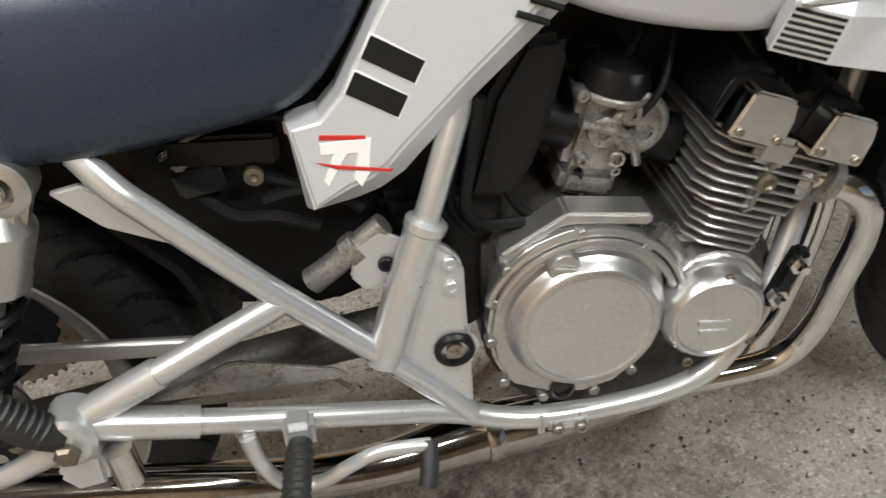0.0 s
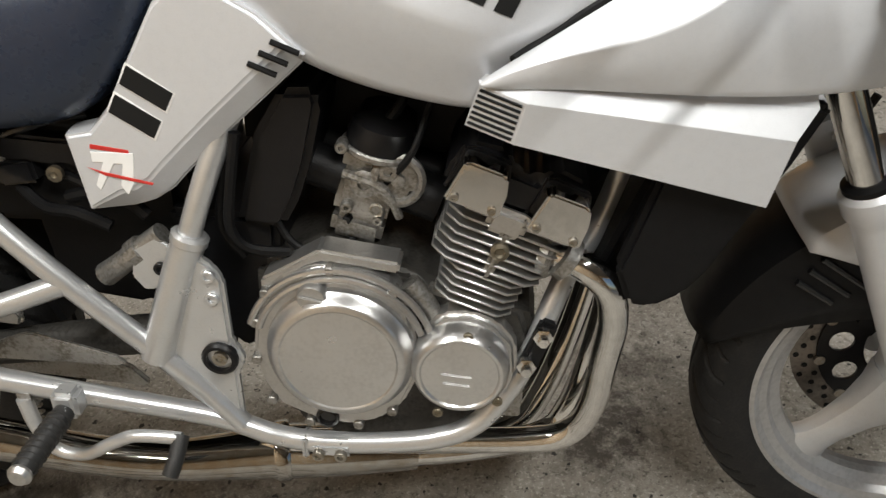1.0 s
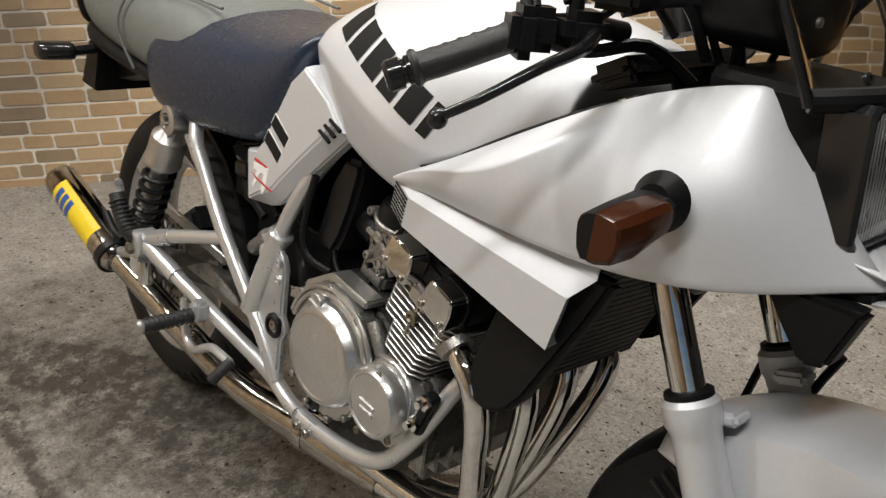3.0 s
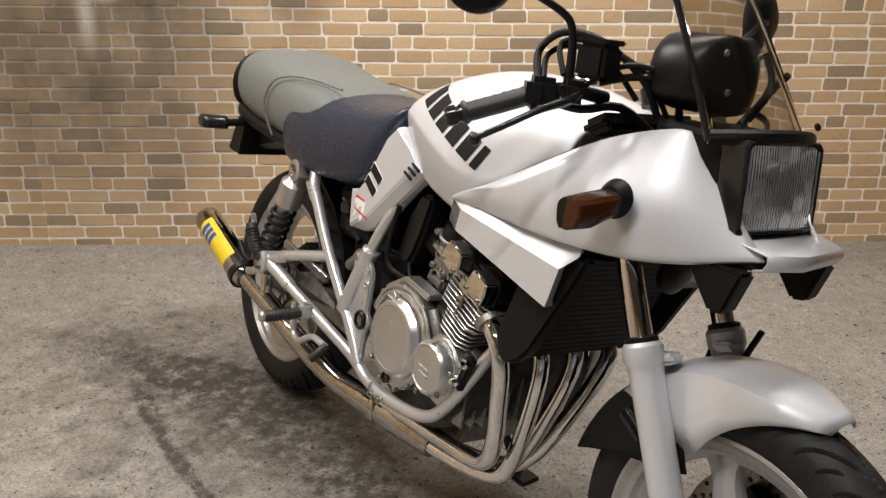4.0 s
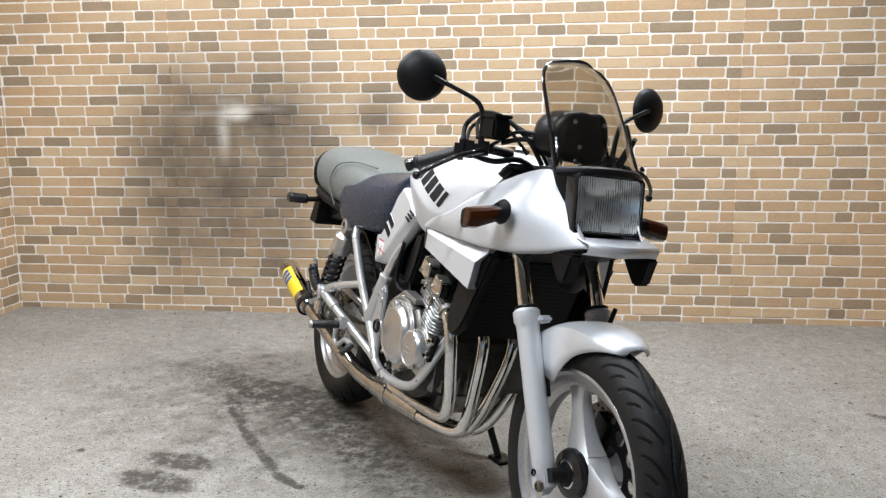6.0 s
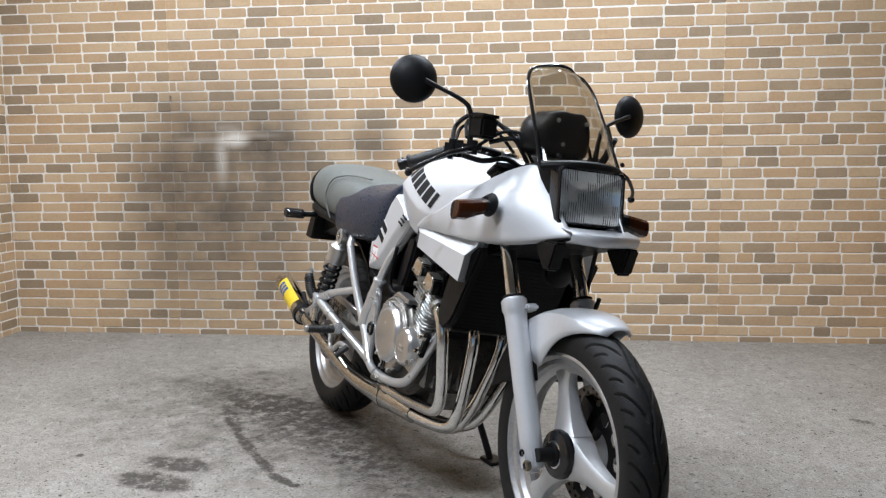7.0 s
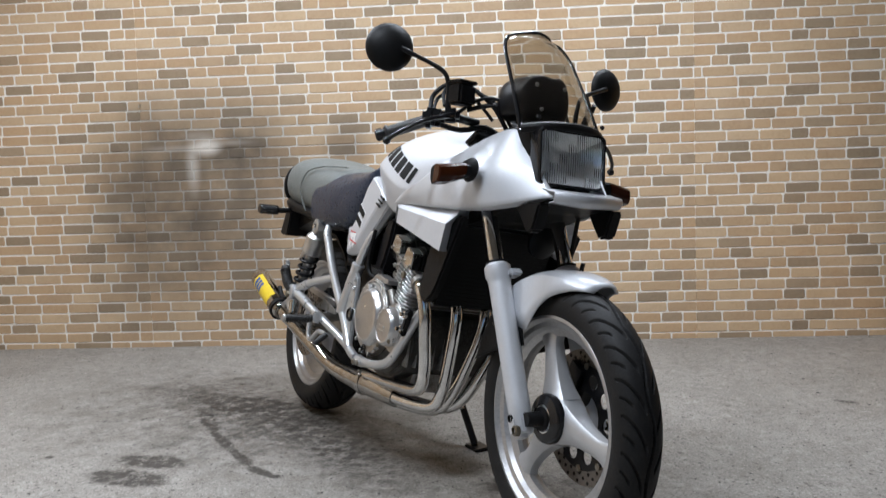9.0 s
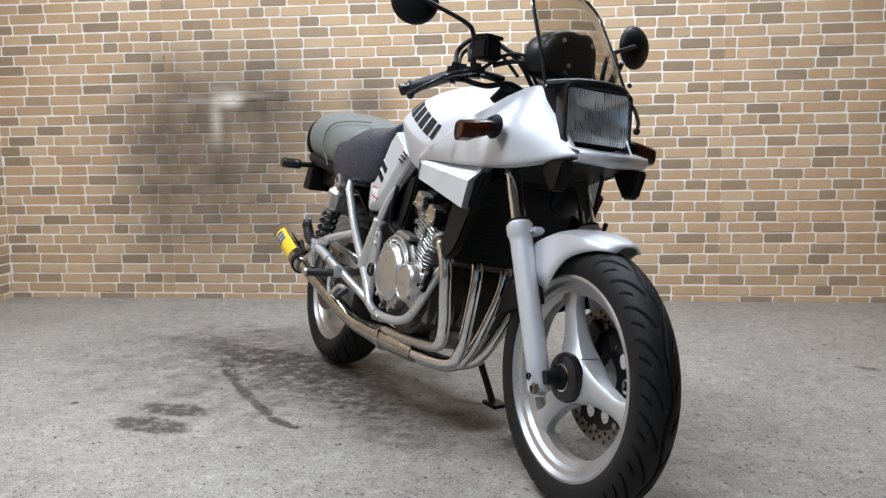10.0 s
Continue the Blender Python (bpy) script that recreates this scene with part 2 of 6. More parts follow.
def concrete():
    m = material("worn_concrete", (0.335, 0.312, 0.28), 0.75, 0, 0.6, 160, 0.08, dirt=(0.235, 0.216, 0.187))
    t = m.node_tree
    b = t.nodes["Principled BSDF"]
    base = b.inputs["Base Color"].links[0].from_socket
    geo = t.nodes.new("ShaderNodeNewGeometry")

    def mottle(scale, lo, hi, detail=7.0, rough=0.62):
        n = t.nodes.new("ShaderNodeTexNoise")
        n.inputs["Scale"].default_value, n.inputs["Detail"].default_value, n.inputs["Roughness"].default_value = scale, detail, rough
        t.links.new(geo.outputs["Position"], n.inputs["Vector"])
        r = t.nodes.new("ShaderNodeMapRange")
        r.inputs["From Min"].default_value, r.inputs["From Max"].default_value = lo, hi
        t.links.new(n.outputs["Fac"], r.inputs["Value"])
        return r.outputs[0]

    def blot(cx, cy, rx, ry, turn, k):
        mp = t.nodes.new("ShaderNodeMapping")
        mp.vector_type = "TEXTURE"
        mp.inputs["Location"].default_value, mp.inputs["Scale"].default_value, mp.inputs["Rotation"].default_value = (cx, cy, 0), (rx, ry, 1), (0, 0, radians(turn))
        t.links.new(geo.outputs["Position"], mp.inputs[0])
        ln = t.nodes.new("ShaderNodeVectorMath")
        ln.operation = "LENGTH"
        t.links.new(mp.outputs[0], ln.inputs[0])
        r = t.nodes.new("ShaderNodeMapRange")
        r.interpolation_type = "SMOOTHSTEP"
        r.inputs["From Min"].default_value, r.inputs["From Max"].default_value, r.inputs["To Min"].default_value, r.inputs["To Max"].default_value = 0.2, 1.0, k, 0
        t.links.new(ln.outputs["Value"], r.inputs["Value"])
        return r.outputs[0]

    def joined(a, c, op):
        n = t.nodes.new("ShaderNodeMath")
        n.operation, n.use_clamp = op, True
        t.links.new(a, n.inputs[0])
        t.links.new(c, n.inputs[1])
        return n.outputs[0]

    film = joined(joined(blot(-0.15, -0.35, 1.25, 0.8, 12, 1.0), blot(1.0, 0.2, 0.75, 0.4, 40, 0.6), "ADD"), mottle(7, 0.36, 0.66, 12, 0.78), "MULTIPLY")
    oil = None
    for row in STAINS:
        o = blot(*row)
        oil = o if oil is None else joined(oil, o, "ADD")
    rag = mottle(19, 0.36, 0.66, 12, 0.8)
    oil = joined(oil, rag, "MULTIPLY")
    edge = t.nodes.new("ShaderNodeMapRange")
    edge.inputs["From Min"].default_value, edge.inputs["From Max"].default_value = 0.10, 0.48
    t.links.new(oil, edge.inputs["Value"])
    oil = edge.outputs[0]
    layers = [(mottle(1.7, 0.40, 0.66), (0.25, 0.235, 0.205), 0.5), (mottle(3.6, 0.47, 0.66, 10, 0.72), (0.20, 0.18, 0.15), 0.55), (mottle(22, 0.53, 0.62, 9, 0.75), (0.48, 0.46, 0.42), 0.45),
              (mottle(38, 0.57, 0.66, 6, 0.66), (0.10, 0.09, 0.075), 0.5), (mottle(95, 0.55, 0.62, 5), (0.10, 0.09, 0.078), 0.7), (mottle(150, 0.56, 0.63, 3), (0.56, 0.535, 0.49), 0.55),
              (film, (0.11, 0.096, 0.078), 0.9), (oil, (0.040, 0.033, 0.026), 0.9), (joined(film, mottle(17, 0.50, 0.60, 9, 0.72), "MULTIPLY"), (0.035, 0.030, 0.024), 0.85),
              (mottle(8, 0.585, 0.615, 15, 0.86), (0.085, 0.075, 0.062), 0.6), (mottle(11, 0.60, 0.64, 14, 0.84), (0.50, 0.475, 0.43), 0.35), (mottle(58, 0.665, 0.70, 2, 0.5), (0.012, 0.011, 0.010), 0.95), (mottle(24, 0.69, 0.715, 3, 0.6), (0.015, 0.013, 0.011), 0.95)]
    for fac, colour, k in layers:
        mx, sc = t.nodes.new("ShaderNodeMix"), t.nodes.new("ShaderNodeMath")
        mx.data_type, sc.operation, sc.use_clamp, sc.inputs[1].default_value = "RGBA", "MULTIPLY", True, k
        mx.inputs["B"].default_value = (*colour, 1)
        t.links.new(fac, sc.inputs[0])
        t.links.new(sc.outputs[0], mx.inputs["Factor"])
        t.links.new(base, mx.inputs["A"])
        base = mx.outputs["Result"]
    t.links.new(base, b.inputs["Base Color"])
    return m


# oil stains, and broad darker patches under the bike: place, half sizes, turn, strength
STAINS = [(-0.08, -0.30, 0.62, 0.34, 8, 0.40), (-0.60, -0.42, 0.34, 0.26, 25, 0.45), (-0.25, -0.26, 0.3, 0.2, 30, 0.45), (0.2, -0.1, 0.70, 0.28, 5, 0.6), (0.75, -0.13, 0.5, 0.2, 5, 0.55),
          (-0.06, -0.412, 0.22, 0.036, -4, 0.75), (0.20, -0.424, 0.24, 0.030, 0, 0.85), (0.42, -0.418, 0.18, 0.030, 3, 0.95), (0.56, -0.402, 0.09, 0.032, 18, 1.0), (0.625, -0.378, 0.045, 0.026, 25, 1.0),
          (0.40, -0.745, 0.19, 0.085, 38, 1.7), (0.29, -0.655, 0.18, 0.08, 42, 1.5), (0.15, -0.57, 0.12, 0.07, 30, 0.4), (0.065, -0.93, 0.03, 0.02, 0, 1.0), (0.71, -0.557, 0.014, 0.012, 0, 1.2),
          (1.09, 0.25, 0.3, 0.16, 60, 0.6), (1.05, 0.12, 0.16, 0.10, 0, 0.5), (1.09, 0.70, 0.018, 0.014, 0, 1.2), (0.99, 1.57, 0.07, 0.03, 20, 1.0), (1.2, -0.3, 0.3, 0.2, 0, 0.25)]
CONCRETE = concrete()

# ---- mesh helpers ----


def ring_points(pts, res):
    """A smooth curve (Catmull-Rom) through pts."""
    p = [Vector(q) for q in pts]
    if res <= 1 or len(p) < 3:
        return p
    out = []
    for i in range(len(p) - 1):
        a, b, c, d = p[max(i - 1, 0)], p[i], p[i + 1], p[min(i + 2, len(p) - 1)]
        for k in range(res):
            u = k / res
            out.append(0.5 * (2 * b + (c - a) * u + (2 * a - 5 * b + 4 * c - d) * u * u + (3 * b - a - 3 * c + d) * u ** 3))
    return out + [p[-1]]


def tube(pts, r, n=12, res=5, bm=None, squash=None):
    """A round bar along a curve; r is a radius or a list of them, one a point."""
    bm = bm or bmesh.new()
    line = ring_points(pts, res)
    if isinstance(r, (list, tuple)):
        rr = [v.x for v in ring_points([(q, 0, 0) for q in r], res)]
    else:
        rr = [r] * len(line)
    up, rings = None, []
    for i, c in enumerate(line):
        d = (line[min(i + 1, len(line) - 1)] - line[max(i - 1, 0)]).normalized()
        if up is None:
            up = d.orthogonal().normalized()
        up = (up - d * up.dot(d)).normalized()
        side = d.cross(up)
        rings.append([bm.verts.new(c + rr[i] * (math.cos(6.2832 * k / n) * up + math.sin(6.2832 * k / n) * side)) for k in range(n)])
    for a, b in zip(rings, rings[1:]):
        for k in range(n):
            bm.faces.new((a[k], a[(k + 1) % n], b[(k + 1) % n], b[k]))
    bm.faces.new(rings[0][::-1])
    bm.faces.new(rings[-1])
    return bm


def lathe(profile, at=(0, 0, 0), axis=(0, 1, 0), n=32, bm=None, closed=False):
    """A turned part: rows of (radius, place along the axis)."""
    bm = bm or bmesh.new()
    z = Vector(axis).normalized()
    m = Matrix.Translation(at) @ z.to_track_quat("Z", "Y").to_matrix().to_4x4()
    rings = []
    for r, a in profile:
        if r < 1e-6:
            rings.append([bm.verts.new(m @ Vector((0, 0, a)))])
        else:
            rings.append([bm.verts.new(m @ Vector((r * math.cos(6.2832 * k / n), r * math.sin(6.2832 * k / n), a))) for k in range(n)])
    if closed:
        rings.append(rings[0])
    for a, b in zip(rings, rings[1:]):
        for k in range(n):
            q = (k + 1) % n
            if len(a) == 1 and len(b) > 1:
                bm.faces.new((a[0], b[q], b[k]))
            elif len(b) == 1 and len(a) > 1:
                bm.faces.new((a[k], a[q], b[0]))
            elif len(a) > 1:
                bm.faces.new((a[k], a[q], b[q], b[k]))
    if not closed:
        if len(rings[0]) > 1:
            bm.faces.new(rings[0][::-1])
        if len(rings[-1]) > 1:
            bm.faces.new(rings[-1])
    return bm


def prism(outline, y0, y1, bevel=0.0, seg=2, bm=None):
    """A plate: an outline of (x, z) from y0 to y1, with rounded rims."""
    b = bmesh.new()
    lo, hi = [b.verts.new((x, y0, z)) for x, z in outline], [b.verts.new((x, y1, z)) for x, z in outline]
    b.faces.new(lo)
    b.faces.new(hi[::-1])
    for i in range(len(outline)):
        j = (i + 1) % len(outline)
        b.faces.new((lo[j], lo[i], hi[i], hi[j]))
    bmesh.ops.recalc_face_normals(b, faces=b.faces)
    if bevel:
        flat = [e for e in b.edges if len(e.link_faces) == 2 and e.calc_face_angle() > 0.3]
        bmesh.ops.bevel(b, geom=flat, offset=bevel, segments=seg, affect="EDGES", clamp_overlap=True)
    return merged(bm, b)


def block(centre, size, bevel=0.003, turn=(0, 0, 0), bm=None, seg=2):
    b = bmesh.new()
    bmesh.ops.create_cube(b, size=1, matrix=Matrix.Diagonal((*size, 1)))
    if bevel:
        bmesh.ops.bevel(b, geom=b.edges[:], offset=bevel, segments=seg, affect="EDGES", clamp_overlap=True)
    b.transform(pose(*centre, *turn))
    return merged(bm, b)


def merged(into, b):
    if into is None:
        return b
    me = bpy.data.meshes.new("scrap")
    b.to_mesh(me)
    b.free()
    into.from_mesh(me)
    bpy.data.meshes.remove(me)
    return into


def loft(rings, bm=None, cap=True):
    """A skin over closed rings of equal length."""
    bm = bm or bmesh.new()
    vs = [[bm.verts.new(p) for p in r] for r in rings]
    n = len(vs[0])
    for a, b in zip(vs, vs[1:]):
        for k in range(n):
            bm.faces.new((a[k], a[(k + 1) % n], b[(k + 1) % n], b[k]))
    if cap:
        bm.faces.new(vs[0][::-1])
        bm.faces.new(vs[-1])
    bmesh.ops.recalc_face_normals(bm, faces=bm.faces)
    return bm


def sheet(rows, bm=None):
    """An open skin over rows of points."""
    bm = bm or bmesh.new()
    vs = [[bm.verts.new(p) for p in r] for r in rows]
    for a, b in zip(vs, vs[1:]):
        for k in range(len(a) - 1):
            bm.faces.new((a[k], a[k + 1], b[k + 1], b[k]))
    bmesh.ops.recalc_face_normals(bm, faces=bm.faces)
    return bm


def flipped(bm):
    """The same, mirrored to the other side of the machine, joined with it."""
    me = bpy.data.meshes.new("scrap")
    bm.to_mesh(me)
    b = bmesh.new()
    b.from_mesh(me)
    bpy.data.meshes.remove(me)
    b.transform(Matrix.Diagonal((1, -1, 1, 1)))
    bmesh.ops.reverse_faces(b, faces=b.faces)
    return b


def part(name, bm, mat, parent=None, label="", smooth=35, subsurf=0, solid=0.0, m=None):
    """One mesh object, under a thing or a part."""
    if m is not None:
        bm.transform(m)
    me = bpy.data.meshes.new(name)
    bm.to_mesh(me)
    bm.free()
    me.materials.append(mat)
    if smooth:
        me.polygons.foreach_set("use_smooth", [True] * len(me.polygons))
        if not subsurf:
            me.set_sharp_from_angle(angle=radians(smooth))
    ob = new(name, me)
    ob.parent = parent
    if solid:
        md = ob.modifiers.new("thickness", "SOLIDIFY")
        md.thickness, md.offset = solid, -1
    if subsurf:
        md = ob.modifiers.new("smooth", "SUBSURF")
        md.levels = md.render_levels = subsurf
    if label:
        ob["label"] = label
    return ob


# ---- the room ----


def room_part(name, bm, mat, label, kind="structure", category="", smooth=35):
    ob = part(name, bm, mat, None, "", smooth)
    ob.matrix_world = ROOM
    return tagged(ob, label, category or name.split("_")[0], kind=kind)


def box(x0, x1, y0, y1, z0, z1, bm=None):
    return block(((x0 + x1) / 2, (y0 + y1) / 2, (z0 + z1) / 2), (x1 - x0, y1 - y0, z1 - z0), 0, bm=bm)


room_part("floor", box(-9, 9, -16, 4, -0.12, 0), CONCRETE, "worn grey concrete floor with dark oil stains and broad darker patches", category="floor")
wall_back = room_part("wall_back", box(LEFT - 0.2, RIGHT, 0.0, 0.2, 0, HIGH), MORTAR, "brick-faced wall with pale mortar and a sooty smudge", category="wall")
wall_left = room_part("wall_left", box(LEFT - 0.2, LEFT, BACK, 0.0, 0, HIGH), MORTAR, "brick-faced side wall with pale mortar joints", category="wall")
room_part("wall_right", box(RIGHT, RIGHT + 0.2, BACK, 0.2, 0, HIGH), DARKWALL, "black side wall past the end of the bricks", category="wall")
wf = box(LEFT, -1.3, BACK - 0.2, BACK, 0, HIGH)
box(2.1, RIGHT, BACK - 0.2, BACK, 0, HIGH, wf)
box(-1.3, 2.1, BACK - 0.2, BACK, 2.35, HIGH, wf)
room_part("wall_front", wf, TANWALL, "tan-painted front wall with a wide open doorway", category="wall")
# Ceiling out of view; its grey is kept low to deepen shadows and reflections.
room_part("ceiling", box(LEFT - 0.2, RIGHT + 0.2, BACK - 0.2, 0.2, HIGH, HIGH + 0.15), CEIL, "dim grey ceiling, out of view", category="ceiling")
for tx, ty in TUBES:
    fx = new("ceiling_light")
    fx.matrix_world = ROOM @ pose(tx, ty, HIGH)
    part("housing", block((0, 0, -0.03), (1.26, 0.12, 0.06), 0.01), CEIL, fx)
    for k in (-1, 1):
        part("fluorescent_tube", tube([(-0.59, k * 0.032, -0.078), (0.59, k * 0.032, -0.078)], 0.013, 10, 1), glow, fx, "lit fluorescent tube")
    tagged(fx, "white twin-tube fluorescent ceiling light, switched on", "ceiling light", "ceiling lights")

# ---- the motorcycle: x ahead from the rear axle, y to its left, z up ----
bike = new("motorcycle")
bike.matrix_world = pose(0, 0, 0, LEAN_BIKE, 0.7, 0)
tagged(bike, "silver half-faired road motorcycle leaning on its side stand", "motorcycle")


# what sits on the centre line stands a little straighter than the engine's side; LEFT mirrors a part over that line
UPRIGHT = Matrix.Translation((0, 0, 0.35)) @ Matrix.Rotation(radians(3.5), 4, "X") @ Matrix.Translation((0, 0, -0.35))
LEFT_SIDE = UPRIGHT @ UPRIGHT
TAIL = Matrix.Translation((-0.015, -0.012, 0.026)) @ UPRIGHT
CUSHION = Matrix.Translation((0, 0, 0.011)) @ UPRIGHT
BARS = Matrix.Translation((0.012, 0, 0.018)) @ UPRIGHT
LAMP = Matrix.Translation((0.024, 0.009, 0.003)) @ UPRIGHT
NOSE = Matrix.Translation((0.026, 0.017, 0.004)) @ UPRIGHT
FORK_OUT = Matrix.Translation((0.045, 0.008, 0.003)) @ Matrix.Translation((0, 0, 0.30)) @ Matrix.Rotation(radians(3.5), 4, "X") @ Matrix.Translation((0, 0, -0.30))


def P(name, bm, mat, label="", parent=None, **kw):
    return part(name, bm, mat, parent or bike, label, **kw)


def half_ring(x, prof):
    """A closed ring across the machine at x (or at one x a point), from half of its outline, bottom to top centre."""
    xs = x if isinstance(x, (list, tuple)) else [x] * len(prof)
    right = [(xx, -y, z) for xx, (y, z) in zip(xs, prof)]
    left = [(xx, y, z) for xx, (y, z) in zip(xs, prof)][:-1] if prof[-1][0] == 0 else [(xx, y, z) for xx, (y, z) in zip(xs, prof)]
    return right + left[::-1]


def bolt(x, y, z, r=0.007, h=0.006, axis=(0, -1, 0), bm=None):
    """A socket-head screw."""
    return lathe([(r, 0), (r, h * 0.8), (r * 0.85, h), (r * 0.5, h), (r * 0.5, h * 0.5), (0, h * 0.5)], (x, y, z), axis, 12, bm)


# -- frame --
RT = 0.0127
P("lower_frame_rail", tube([(0.205, -0.252, 0.432), (0.317, -0.235, 0.396), (0.432, -0.212, 0.357), (0.547, -0.188, 0.316), (0.608, -0.186, 0.293), (0.660, -0.188, 0.287), (0.733, -0.186, 0.288), (0.800, -0.183, 0.297), (0.848, -0.178, 0.318), (0.886, -0.170, 0.368), (0.911, -0.158, 0.420), (0.929, -0.142, 0.468), (0.949, -0.122, 0.512), (0.97, -0.110, 0.543), (1.0, -0.085, 0.62), (1.04, -0.05, 0.75)], RT, 16, 6), SILVER_TUBE, "silver-painted steel cradle tube")
P("lower_frame_rail", tube([(0.40, 0.2, 0.37), (0.547, 0.188, 0.316), (0.608, 0.186, 0.293), (0.733, 0.186, 0.288), (0.800, 0.183, 0.297), (0.848, 0.178, 0.318), (0.886, 0.170, 0.368), (0.911, 0.158, 0.420), (0.949, 0.122, 0.512), (1.0, 0.085, 0.62), (1.04, 0.05, 0.75)], RT, 12, 5), SILVER_TUBE)
P("hanger_sleeve", tube([(0.208, -0.252, 0.432), (0.310, -0.236, 0.398)], 0.0160, 16, 1), SILVER_TUBE)
for s in (-1, 1):
    P("seat_stay_tube", tube([(0.264, s * 0.186, 0.664), (0.290, s * 0.199, 0.634), (0.318, s * 0.200, 0.602), (0.392, s * 0.200, 0.518), (0.480, s * 0.192, 0.420), (0.535, s * 0.188, 0.36), (0.575, s * 0.187, 0.308)], RT, 16, 5), SILVER_TUBE)
    P("seat_rail", tube([(-0.2, s * 0.12, 0.70), (0.1, s * 0.14, 0.675), (0.35, s * 0.14, 0.69), (0.6, s * 0.10, 0.76), (0.95, s * 0.05, 0.83)], 0.012, 10, 4), BLACK_METAL)
P("hanger_strut", tube([(0.205, -0.25, 0.432), (0.290, -0.236, 0.466), (0.408, -0.198, 0.500)], RT, 16, 3), SILVER_TUBE)
P("hanger_strut_sleeve", tube([(0.222, -0.247, 0.439), (0.288, -0.236, 0.465)], 0.0152, 16, 1), SILVER_TUBE)
P("swingarm_plate", prism([(0.258, 0.390), (0.300, 0.411), (0.338, 0.427), (0.350, 0.427), (0.440, 0.402), (0.452, 0.392), (0.440, 0.388)], -0.194, -0.188, 0.0015), ALLOY_DULL, "flat grey alloy plate by the swingarm")
P("frame_gusset", prism([(0.262, 0.64), (0.30, 0.612), (0.345, 0.572), (0.365, 0.546), (0.335, 0.565), (0.27, 0.597), (0.235, 0.635)], -0.196, -0.188, 0.002), SILVER_TUBE)
P("frame_upright", tube([(0.488, -0.190, 0.402), (0.517, -0.185, 0.484), (0.542, -0.180, 0.549)], 0.0185, 18, 3), SILVER_TUBE)
P("frame_upright_tube", tube([(0.540, -0.180, 0.545), (0.557, -0.175, 0.593), (0.580, -0.160, 0.652), (0.62, -0.12, 0.74)], RT, 16, 4), SILVER_TUBE)
P("upright_collar", lathe([(0.0185, -0.006), (0.0205, -0.004), (0.0205, 0.004), (0.0165, 0.007)], (0.543, -0.180, 0.551), (0.36, 0.08, 0.93), 18), SILVER_TUBE)
P("frame_upright", tube([(0.488, 0.190, 0.402), (0.542, 0.180, 0.549), (0.580, 0.160, 0.652), (0.62, 0.12, 0.74)], 0.0165, 12, 3), SILVER_TUBE)
PLATE = [(0.542, 0.548), (0.552, 0.533), (0.566, 0.522), (0.575, 0.505), (0.576, 0.425), (0.586, 0.412), (0.587, 0.396), (0.578, 0.384), (0.578, 0.305), (0.560, 0.314), (0.494, 0.392), (0.488, 0.425)]
plate = P("pivot_plate", prism(PLATE, -0.190, -0.176, 0.004), SILVER_TUBE, "silver-painted swingarm pivot plate")
P("pivot_plate_rib", tube([(0.497, -0.191, 0.388), (0.53, -0.191, 0.352), (0.576, -0.190, 0.306)], 0.006, 8, 2), SILVER_TUBE)
P("pivot_boss", lathe([(0.021, 0), (0.021, 0.006), (0.018, 0.009), (0.0145, 0.009), (0.0145, 0.001), (0, 0.001)], (0.561, -0.188, 0.405), (0, -1, 0), 26), BLACK_METAL, parent=plate)
P("pivot_bolt", lathe([(0.0085, 0), (0.0085, 0.006), (0.004, 0.006), (0.004, 0.003), (0, 0.003)], (0.561, -0.189, 0.405), (0, -1, 0), 14), BOLT, parent=plate)
for x, z in ((0.561, 0.512), (0.562, 0.484)):
    P("plate_bolt", bolt(x, -0.189, z, 0.008, 0.006), SILVER_TUBE, parent=plate)
P("pivot_plate", prism(PLATE, 0.176, 0.190, 0.003), SILVER_TUBE)
P("cradle_clamp", block((0.680, -0.188, 0.285), (0.058, 0.029, 0.027), 0.008), SILVER_TUBE)
for x in (0.667, 0.693):
    P("clamp_bolt", bolt(x, -0.2015, 0.282, 0.0075, 0.008), BOLT)
P("cradle_flange", block((0.650, -0.188, 0.285), (0.007, 0.031, 0.031), 0.004), SILVER_TUBE)
P("downtube_bracket", block((0.912, -0.176, 0.430), (0.02, 0.016, 0.075), 0.004, (0, 20, 0)), BLACK_METAL)
for x, z in ((0.902, 0.412), (0.918, 0.452)):
    P("engine_mount_bolt", lathe([(0.011, 0), (0.011, 0.008), (0.006, 0.009), (0.006, 0.018), (0, 0.018)], (x, -0.182, z), (0, -1, 0), 6), CHROME)
P("steering_head", tube([(1.078, 0, 0.925), (1.138, 0, 0.80)], 0.030, 18, 1), BLACK_METAL)

# -- engine: fins lie across a cylinder block tipped forward --
TIP = Matrix.Translation((0.80, 0, 0.495)) @ Matrix.Rotation(radians(20.5), 4, "Y")
engine = P("crankcase", prism([(0.60, 0.505), (0.680, 0.53), (0.775, 0.51), (0.80, 0.49), (0.90, 0.465), (0.915, 0.42), (0.905, 0.34), (0.87, 0.30), (0.80, 0.262), (0.70, 0.255), (0.63, 0.285), (0.595, 0.36)], -0.155, 0.155, 0.012, 3), CASE, "grimy cast crankcase, darkened for shade")


def E(name, bm, mat, label="", tip=True):
    return part(name, bm, mat, engine, label, m=TIP if tip else None)


def fin_outline(u0, u1, w, y, notch=0.0):
    c = 0.016
    return [(u0 + c, -y), (u1 - c, -y), (u1, -y + c), (u1, y - c), (u1 - c, y), (u0 + c, y), (u0, y - c), (u0, -y + c)]


